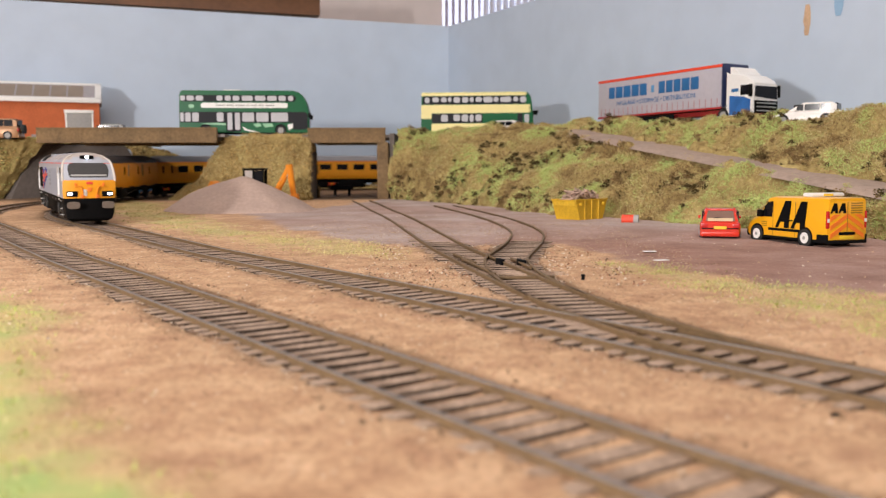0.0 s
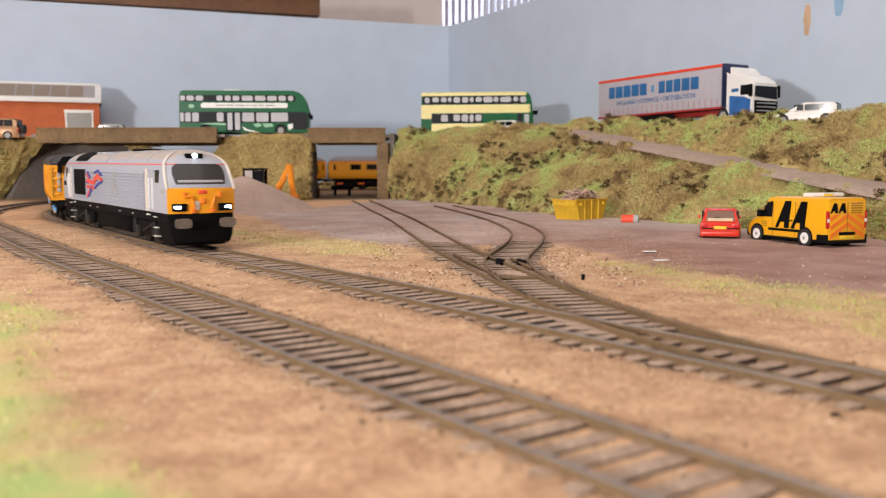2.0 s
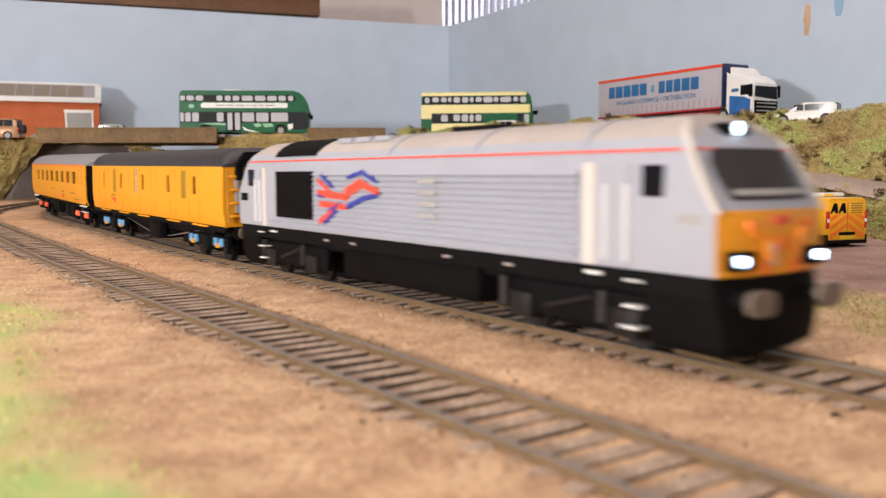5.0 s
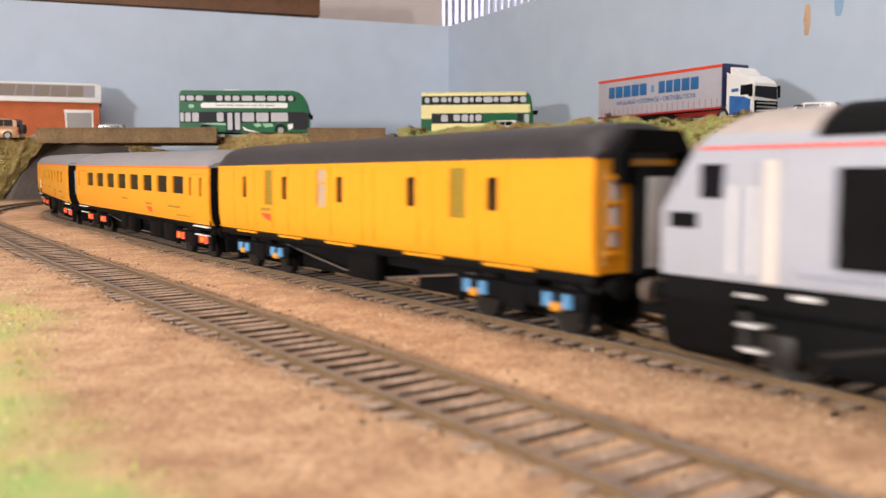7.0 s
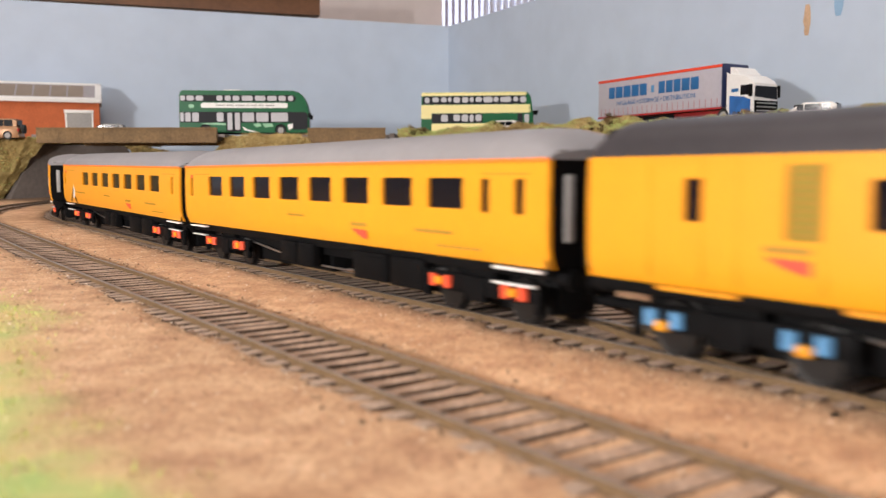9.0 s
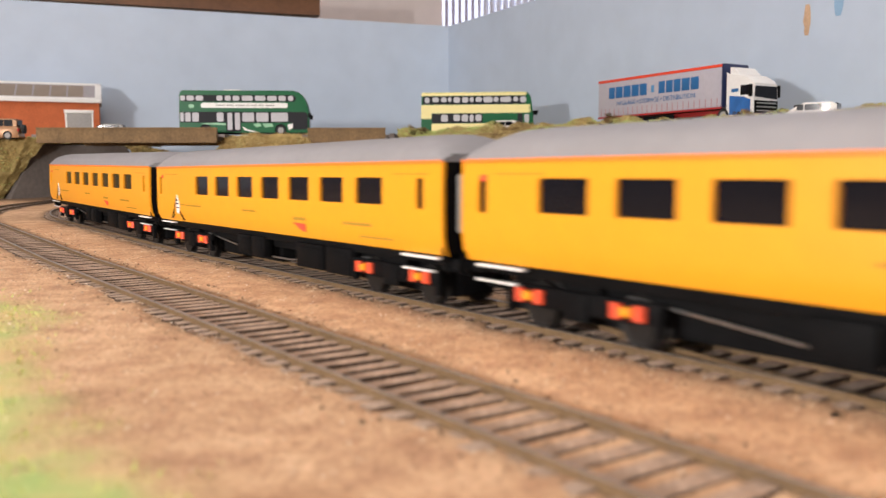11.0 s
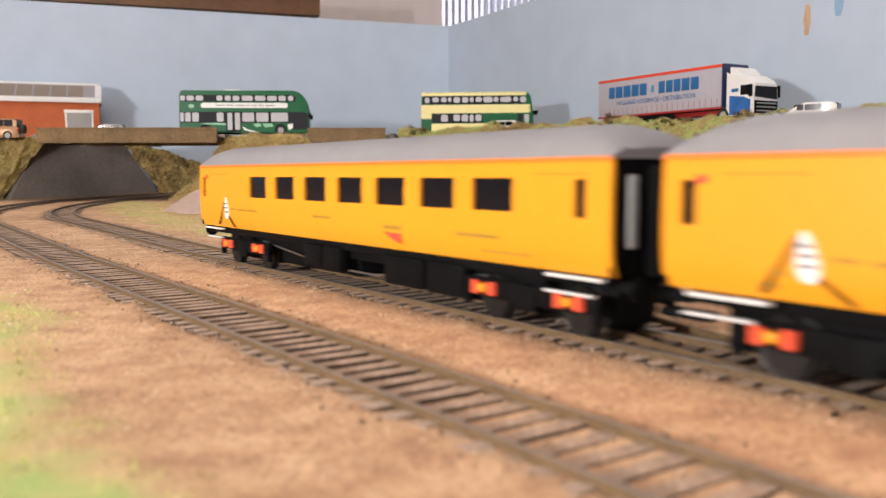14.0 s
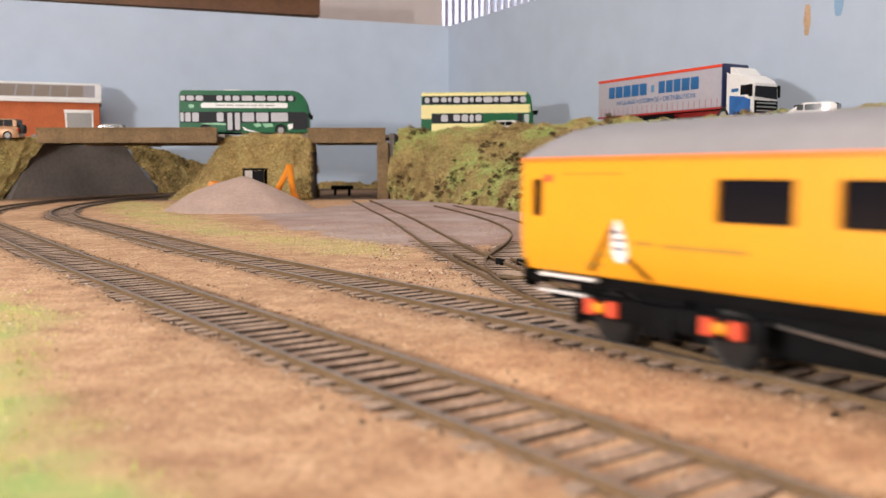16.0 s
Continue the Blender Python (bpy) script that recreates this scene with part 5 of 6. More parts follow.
# ---- spoil heap and digger ----
rings = []
for j in range(15):
    f = j / 14
    ring = []
    for k in range(56):
        a = 2 * math.pi * k / 56
        r = (74 - 71.5 * f) * (1 + 0.08 * noise.noise((math.cos(a) * 1.5, math.sin(a) * 1.5, f)))
        h = 33.5 * (1 - (1 - f) ** 1.12) - 1.5 + 4.0 * math.exp(-((math.atan2(math.sin(a - 2.9), math.cos(a - 2.9)) / 0.7) ** 2)) * math.sin(math.pi * min(1, f * 1.1)) + 2.2 * noise.noise((math.cos(a) * r * 0.06, math.sin(a) * r * 0.06, 4)) * (1 - f)
        ring.append((-184 + r * math.cos(a) * 1.03, 798 + r * math.sin(a) * 0.8, 3.6 + h - (2.5 if j == 0 else 0)))
    rings.append(ring)
tagged(part("spoil_mound", loft(B(), rings), "spoil", smooth=60), "conical heap of pinkish grey spoil on the yard", "heap")

jcb = thing("backhoe_digger", "orange backhoe digger parked behind the spoil heap", "digger", mpose(-190, 872, 5.0))
part("chassis", box(B(), -30, 26, -9, 9, 5, 15, 1.2), "jcb", jcb)
part("bonnet", box(B(), -30, -9, -8, 8, 13, 21, 1.5), "jcb", jcb)
cab = part("cab_roof", box(B(), -10, 12, -9.5, 9.5, 36.5, 38.5, 0.7), "black", jcb, "black cab roof")
for x in (-8.5, 1.0, 10.5):
    for s in (-1, 1):
        part("cab_pillar", box(B(), x - 0.8, x + 0.8, s * 8.6 - 0.7, s * 8.6 + 0.7, 14, 37, 0.2), "black", cab)
part("cab_glass", box(B(), -8, 0.5, -8.2, 8.2, 20, 36), "warm_grey", jcb, "pale cab glazing")
part("cab_glass", box(B(), 1.5, 10, -8.2, 8.2, 20, 36), "window", jcb, "dark cab glazing")
for x, r in ((-20, 6.0), (12, 9.5)):
    for s in (-1, 1):
        w = part("wheel", cyl(B(), (x, s * 8, r), (x, s * 13, r), r, n=20), "black", jcb)
        part("hub", cyl(B(), (x, s * 12.6, r), (x, s * 13.4, r), r * 0.45, n=12), "cream", w)
part("boom", cyl(B(), (22, 0, 14), (35, -2, 38), 3.6, 2.9, 8), "jcb", jcb, "orange backhoe boom")
part("dipper", cyl(B(), (35.5, -2, 42), (40, -2, 10), 3.7, 2.7, 8), "jcb", jcb, "orange dipper arm")
part("ram", cyl(B(), (27, -3, 26), (37, -3, 34), 0.9, n=6), "metal", jcb)
part("bucket", prism(B(), [(36, 12), (44, 13), (45, 3), (38, 2)], -6, 4, "y"), "jcb", jcb)
part("loader_arm", cyl(B(), (-12, 6, 16), (-38, 6, 21), 2.0, n=8), "jcb", jcb)
part("loader_arm", cyl(B(), (-12, -6, 16), (-38, -6, 21), 2.0, n=8), "jcb", jcb)
part("loader_bucket", prism(B(), [(-36, 15), (-36, 24), (-41, 26), (-46, 16)], -13, 13, "y"), "jcb", jcb)

# ---- skip, drum ----
skip = thing("builders_skip", "yellow builders skip full of rubble and timber", "skip", mpose(106, 668, 0.2, 0, 0, 46))
M["skip_paint"] = material("skip_paint", (0.66, 0.40, 0.02), 0.55, var=0.2, scale=60, bump=0.2)


def skip_rings(k):
    return [[(x * (1 - k / 24), y * (1 - k / 14), z) for x, y in ((-w, -11), (w, -11), (w, 11), (-w, 11))] for w, z in ((15, 0), (15.4, 3), (21, 17.5))]


bm = B()
o, i_ = skip_rings(0), skip_rings(0.9)
rows = o + [[(x, y, 17.5) for x, y, z in i_[-1]]] + [[(x, y, 13) for x, y, z in i_[-1]]]
part("tub", loft(bm, rows), "skip_paint", skip, "yellow painted steel tub")
for s in (-1, 1):
    part("rim", box(B(), -21.4, 21.4, s * 11 - 0.6, s * 11 + 0.6, 16.6, 17.9, 0.2), "skip_paint", skip)
    for x in (-9, 0, 9):
        part("rib", box(B(), x - 0.6, x + 0.6, s * 11.2 - 0.5, s * 11.2 + 0.5, 1, 17, 0.15), "skip_paint", skip)
    part("lifting_lug", cyl(B(), (s * 15, -12.6, 14), (s * 15, -10.8, 14), 1.2, n=8), "skip_paint", skip)
M["rubble"] = island_material("rubble", (0.10, 0.055, 0.04), (0.55, 0.38, 0.30))
rng = random.Random(5)
for k in range(70):
    x, y = rng.uniform(-17, 17), rng.uniform(-8.5, 8.5)
    z = 15.5 + 8.5 * (1 - (x / 19) ** 2) * rng.uniform(0.4, 1)
    l, w = rng.uniform(2, 5), rng.uniform(0.6, 1.4)
    sc = mpose(106, 668, 0.2, 0, 0, 46) @ mpose(x, y, z, rng.uniform(-40, 40), rng.uniform(-40, 40), rng.uniform(0, 180))
    rb = part("rubble_piece", box(B(), -l, l, -w, w, -w * 0.6, w * 0.6, 0.15), M["rubble"] if k % 3 else M["sleeper"], None, "", sc)
    rb.parent = skip
    rb.matrix_parent_inverse = skip.matrix_basis.inverted()
drum = thing("oil_drum", "red and white drum lying on its side", "drum", mpose(137, 630, 3.6, 0, 0, -18))
part("barrel", cyl(B(), (-6, 0, 0), (2.2, 0, 0), 3.7, n=18), "red", drum)
part("end", cyl(B(), (2.2, 0, 0), (6, 0, 0), 3.72, n=18), "grey", drum, "pale grey drum end")
for x in (-5.6, -1.5, 2.2):
    part("hoop", cyl(B(), (x - 0.3, 0, 0), (x + 0.3, 0, 0), 3.95, n=18), "red", drum)


# ---- road vehicles ----
def road_wheel(t, x, y, r, w=2.6, rim="metal"):
    s = 1 if y > 0 else -1
    tyre = part("wheel", cyl(B(), (x, y - s * w, r), (x, y, r), r, n=22), "tyre", t, "black tyre")
    part("hubcap", cyl(B(), (x, y - s * 0.4, r), (x, y + s * 0.25, r), r * 0.62, n=16), rim, tyre)
    part("hub_boss", cyl(B(), (x, y, r), (x, y + s * 0.5, r), r * 0.2, n=8), "grey", tyre)


M["tyre"] = material("tyre", (0.02, 0.02, 0.02), 0.8, var=0.2, scale=100)
M["car_red"] = material("car_red", (0.70, 0.035, 0.015), 0.25, var=0.03, coat=0.6)
M["van_yellow"] = material("van_yellow", (0.86, 0.42, 0.008), 0.3, var=0.03, coat=0.5)
M["plate_yellow"] = material("plate_yellow", (0.80, 0.55, 0.03), 0.5, var=0.05)
M["copper"] = material("copper", (0.36, 0.19, 0.09), 0.35, 0.3, var=0.1, coat=0.4)
M["rear_glass"] = glass_material("rear_glass", (0.24, 0.15, 0.12), 0.12)
M["tail_red"] = material("tail_red", (0.55, 0.02, 0.02), 0.25, var=0.05)
M["trim_cream"] = material("trim_cream", (0.70, 0.55, 0.35), 0.7, var=0.1)


def hull(sections, mat, t, name="body", smooth=40):
    """a car skin through cross-sections (x, half width low, half width high, z low, z waist, z top)."""
    rings = []
    for x, wl, wh, zl, zm, zt in sections:
        rings.append([(x, -wl * 0.96, zl), (x, -wl, zl + 1.2), (x, -wl, zm), (x, -wh, zt - 0.7), (x, -wh * 0.88, zt), (x, wh * 0.88, zt), (x, wh, zt - 0.7), (x, wl, zm), (x, wl, zl + 1.2), (x, wl * 0.96, zl)])
    return part(name, loft(B(), rings), mat, t, smooth=smooth)


def car(name, label, length, width, height, mat, place, roof=None, estate=True, wheel_r=4.1, rear="window"):
    """x runs forward from the middle; a family car with glasshouse, lamps and bumpers."""
    t = thing(name, label, "car", place)
    L, w, h = length / 2, width / 2, height
    waist = h * 0.60
    body = hull([(-L, w * 0.90, w * 0.86, 2.6, waist * 0.8, waist * 0.96), (-L + 2, w, w * 0.95, 2.2, waist * 0.85, waist + 0.2), (-L * 0.2, w, w * 0.95, 2.2, waist * 0.85, waist + 0.3), (L * 0.4, w, w * 0.94, 2.2, waist * 0.8, waist), (L - 4, w * 0.96, w * 0.84, 2.2, waist * 0.65, waist * 0.80), (L, w * 0.84, w * 0.7, 2.8, waist * 0.5, waist * 0.62)], mat, t)
    back = -L + (1.6 if estate else 5)
    hull([(back, w * 0.88, w * 0.76, waist - 0.5, waist + 0.6, h * 0.97 - 1.6), (back + 4, w * 0.9, w * 0.8, waist - 0.5, waist + 0.6, h), (L * 0.08, w * 0.9, w * 0.8, waist - 0.5, waist + 0.6, h), (L * 0.48, w * 0.86, w * 0.74, waist - 0.5, waist + 0.3, waist + 1.2)], roof or mat, t, "cabin")
    gz0, gz1 = waist + 0.9, h - 1.5
    for s in (-1, 1):
        for x0, x1 in ((back + 4.2, -L * 0.42), (-L * 0.38, L * 0.02), (L * 0.06, L * 0.26)):
            part("side_window", prism(B(), [(x0, gz0), (x1, gz0), (x1 - (1.6 if x1 > L * 0.2 else 0), gz1), (x0 + (0.8 if x0 < -L * 0.5 else 0), gz1)], s * w * 0.80, s * w * 0.915, "y"), "window", t, "dark side window")
        part("rear_lamp", box(B(), -L - 0.2, -L + 1.2, s * w * 0.78 - 2.0, s * w * 0.78 + 2.0, waist * 0.66, waist * 0.92, 0.3), "tail_red", t, "red rear lamp")
        part("headlamp", box(B(), L - 1.4, L + 0.1, s * w * 0.6 - 1.8, s * w * 0.6 + 1.8, waist * 0.42, waist * 0.6, 0.3), "white", t)
        part("mirror", box(B(), L * 0.22, L * 0.28, s * (w + 0.6) - 0.8, s * (w + 0.6) + 0.8, waist + 0.4, waist + 2.2, 0.3), mat, t)
    rw = [(-w * 0.72, gz0 - 0.4), (w * 0.72, gz0 - 0.4), (w * 0.62, gz1 + 0.5), (-w * 0.62, gz1 + 0.5)]
    part("rear_window", prism(B(), rw, back - 0.45, back + 2.5, "x"), rear, t, "rear window")
    part("windscreen", prism(B(), [(-w * 0.7, waist + 0.4), (w * 0.7, waist + 0.4), (w * 0.62, h - 1.6), (-w * 0.62, h - 1.6)], L * 0.1, L * 0.34, "x"), "window", t, "dark windscreen")
    part("rear_bumper", box(B(), -L - 0.7, -L + 2.0, -w * 0.94, w * 0.94, 3.0, 5.4, 0.7), mat, t)
    part("number_plate", box(B(), -L - 0.95, -L - 0.6, -3.6, 3.6, waist * 0.62, waist * 0.62 + 1.7, 0.1), "plate_yellow", t, "plain yellow plate bar")
    part("underside", box(B(), -L + 3, L - 3, -w * 0.86, w * 0.86, 1.6, 3.4), "black", t)
    for x in (-L * 0.56, L * 0.60):
        for s in (-1, 1):
            road_wheel(t, x, s * (w + 0.15), wheel_r, rim="grey")
    return t


estate_car = car("estate_car", "bright red estate car parked on the yard", 56, 22.6, 18.4, "car_red", mpose(169, 526, -1.6, 0, 0, 73), rear="rear_glass")
part("roof_rail", box(B(), -22, 6, -8.2, -7.4, 18.2, 18.9, 0.2), "car_red", estate_car)
part("roof_rail", box(B(), -22, 6, 7.4, 8.2, 18.2, 18.9, 0.2), "car_red", estate_car)
part("rear_trim", box(B(), -28.9, -28.2, -10.2, 10.2, 6.9, 7.5, 0.1), "black", estate_car, "dark bumper strip")
part("rear_wiper", box(B(), -27.6, -27.2, -0.3, 3.6, 13.2, 13.6), "black", estate_car)
part("parcel_shelf", box(B(), -27.2, -25, -7.0, 7.0, 11.4, 13.2), "trim_cream", estate_car)


def breakdown_van():
    t = thing("breakdown_van", "bright yellow breakdown van with black markings", "van", mpose(199.5, 478, -1.6, 0, 0, 108.4))
    L, w, h = 32.5, 13.0, 26.4
    hull([(-L, w * 0.97, w * 0.9, 3.4, 13, h - 0.4), (-L + 2, w, w * 0.93, 3.2, 13.5, h), (8, w, w * 0.93, 3.2, 13.5, h), (13, w, w * 0.90, 3.2, 13.5, h - 0.8), (21.5, w * 0.98, w * 0.86, 3.2, 13, 15.8), (29, w * 0.92, w * 0.76, 3.4, 10.5, 13.6), (32.5, w * 0.82, w * 0.62, 4, 7, 9.4)], "van_yellow", t)
    for s in (-1, 1):
        part("cab_window", prism(B(), [(9.0, 14.8), (18.8, 14.8), (12.8, 23.0), (9.0, 23.4)], s * w * 0.86, s * w * 1.0, "y"), "window", t, "dark cab window")
        part("cab_window_bar", prism(B(), [(14.6, 14.8), (15.4, 14.8), (15.4, 20.2), (14.6, 21.2)], s * w * 0.9, s * w * 1.01, "y"), "black", t)
        part("side_moulding", box(B(), -13, 11.5, s * (w + 0.15) - 0.4, s * (w + 0.15) + 0.4, 7.4, 8.8, 0.2), "black", t, "black side moulding")
        part("sill", box(B(), -31, 24, s * w * 0.97 - 0.5, s * w * 0.97 + 0.5, 3.0, 4.4, 0.2), "black", t)
        part("door_seam", box(B(), 8.0, 8.25, s * (w + 0.02) - 0.1, s * (w + 0.02) + 0.1, 4.6, 23.5), "text_dark", t)
        part("door_seam", box(B(), -9.6, -9.35, s * (w + 0.02) - 0.1, s * (w + 0.02) + 0.1, 4.6, 23.5), "text_dark", t)
        part("mirror", box(B(), 15.8, 18.6, s * (w + 1.6) - 1.3, s * (w + 1.6) + 1.3, 14.6, 18.6, 0.7), "black", t)
        part("rear_quarter_bumper", box(B(), -L - 0.5, -25.5, s * w * 0.96 - 0.7, s * w * 0.96 + 0.7, 3.2, 7.4, 0.6), "black", t, "black rear bumper corner")
        part("rear_lamp", box(B(), -L - 0.3, -L + 0.9, s * w * 0.92 - 0.9, s * w * 0.92 + 0.9, 10.5, 19.5, 0.3), "tail_red", t)
        part("rear_lamp", box(B(), -L - 0.35, -L + 0.8, s * w * 0.92 - 0.8, s * w * 0.92 + 0.8, 13.6, 15.6, 0.2), "white", t)
        part("side_handle", box(B(), -7.5, -5.0, s * (w + 0.1) - 0.3, s * (w + 0.1) + 0.3, 13.0, 13.8, 0.1), "black", t)
        # slanting black marks, plain shapes
        for x0 in (-6.5, -18.8):
            lean = 1 if s > 0 else -1
            base = x0 + (12.6 if s > 0 else 0)
            mark = [(base, 9.2), (base - lean * 2.4, 9.2), (base - lean * 4.0, 12.4), (base - lean * 7.2, 12.4), (base - lean * 7.0, 9.2), (base - lean * 10.8, 9.2), (base - lean * 11.6, 24.0), (base - lean * 7.8, 24.0)]
            part("black_mark", prism(B(), mark, s * w * 0.955, s * (w + 0.22), "y"), "black", t, "black slanting side mark")
        for k in range(3):
            part("lettering_bar", box(B(), 13.2, 17.6, s * (w + 0.05) - 0.1, s * (w + 0.05) + 0.1, 11.6 - k * 1.1, 12.1 - k * 1.1), "text_dark", t)
    part("rear_panel", box(B(), -L - 0.25, -L + 0.2, -w * 0.92, w * 0.92, 4.6, 24.4, 0.3), "van_yellow", t)
    for s in (-1, 1):
        for k in range(3):
            z = 5.2 + k * 4.4
            y0, y1 = 0.3, 10.8
            part("red_chevron", prism(B(), [(s * y0, z + 6.2), (s * y1, z), (s * y1, z + 2.3), (s * y0, z + 8.5)] if k < 2 else [(s * 4.6, z + 3.7), (s * y1, z), (s * y1, z + 2.3), (s * 8.6, z + 3.7)], -L - 0.55, -L - 0.2, "x"), "orange", t, "red-orange rear chevron")
    for y in (8.6, 3.4):
        part("black_mark", prism(B(), [(y + 2.5, 18.4), (y + 1.6, 18.4), (y + 1.0, 19.5), (y - 0.7, 19.5), (y - 0.8, 18.4), (y - 2.3, 18.4), (y - 1.5, 23.6), (y + 0.3, 23.6)], -L - 0.6, -L - 0.2, "x"), "black", t, "black rear mark")
    for k in range(5):
        part("lettering_bar", box(B(), -L - 0.5, -L - 0.2, -9.5, -2.2, 18.2 + k * 1.25, 18.8 + k * 1.25), "text_dark", t)
    part("rear_door_seam", box(B(), -L - 0.5, -L - 0.2, -0.15, 0.15, 5, 24.2), "text_dark", t)
    part("plate_recess", box(B(), -L - 0.6, -L - 0.2, -5.2, 5.2, 7.0, 8.6, 0.2), "black", t)
    part("number_plate", box(B(), -L - 0.7, -L - 0.2, -4.6, 4.6, 4.8, 6.6, 0.1), "plate_yellow", t, "plain yellow plate bar")
    part("rear_bumper", box(B(), -L - 1.0, -L + 1.5, -w * 0.98, w * 0.98, 2.6, 4.4, 0.5), "black", t)
    part("front_bumper", box(B(), 27, 33, -w * 0.85, w * 0.85, 3, 7.2, 0.9), "black", t)
    part("windscreen", prism(B(), [(14.0, 23.9), (21.3, 16.2), (21.9, 16.0), (14.8, 24.2)], -w * 0.78, w * 0.78, "y"), "window", t)
    bar = part("light_bar", box(B(), -19, -12, -11, 11, 26.4, 28.6, 0.9), "white", t, "white roof light bar")
    part("light_bar_sign", box(B(), -19.2, -18.8, -3, 3, 27, 28.2), "plate_yellow", bar)
    part("underside", box(B(), -30, 28, -w * 0.8, w * 0.8, 2.4, 4), "black", t)
    for x in (-17.2, 21.2):
        for s in (-1, 1):
            road_wheel(t, x, s * (w + 0.35), 4.8, 3.0, "white")
            part("wheel_arch", cyl(B(), (x, s * (w - 2.5), 4.9), (x, s * (w + 0.06), 4.9), 5.7, n=20), "black", t)
    return t


breakdown_van()

# ---- bus bodies ----
def bus(name, label, length, height, place, front, main):
    """x runs towards the front; the shell of a double-deck bus with wheels and end glazing."""
    t = thing(name, label, "bus", place, group="double-deck buses")
    L, w, h = length / 2, 16.5, height
    rings = []
    for y, f in ((-w, 0.0), (-w + 0.4, 0.45), (-w + 1.4, 0.8), (w - 1.4, 0.8), (w - 0.4, 0.45), (w, 0.0)):
        ring = [(L - back - 0.8 + f, h * up - (0.8 - f if up > 0.9 else 0)) for back, up in front]
        ring += [(-L + 5, h - 0.8 + f), (-L + 1.8, h - 2.2 + f), (-L + 0.8, h - 6), (-L + 0.8 - f, h * 0.6), (-L + 0.8 - f, 3.4)]
        rings.append([(x, y, z) for x, z in ring])
    part("body", loft(B(), rings), main, t, smooth=30)
    part("underside", box(B(), -L + 6, L - 8, -w + 2, w - 2, 2.0, 5.0), "black", t)
    return t


def bus_panel(t, name, x0, x1, z0, z1, lift, mat, label="", round_=1.0):
    """a raised panel with softened corners on both sides of a bus."""
    r = min(round_, (x1 - x0) / 3, (z1 - z0) / 3)
    ring = [(x0 + r, z0), (x1 - r, z0), (x1, z0 + r), (x1, z1 - r), (x1 - r, z1), (x0 + r, z1), (x0, z1 - r), (x0, z0 + r)]
    for s in (-1, 1):
        part(name, prism(B(), ring, s * 16.0, s * (16.5 + lift), "y"), mat, t, label)


def bus_wheels(t, spots, r):
    for x in spots:
        for s in (-1, 1):
            part("wheel_arch", cyl(B(), (x, s * 14.0, r + 0.6), (x, s * 16.62, r + 0.6), r + 1.3, n=22), "black", t)
            road_wheel(t, x, s * 16.75, r, 3.5, "grey")


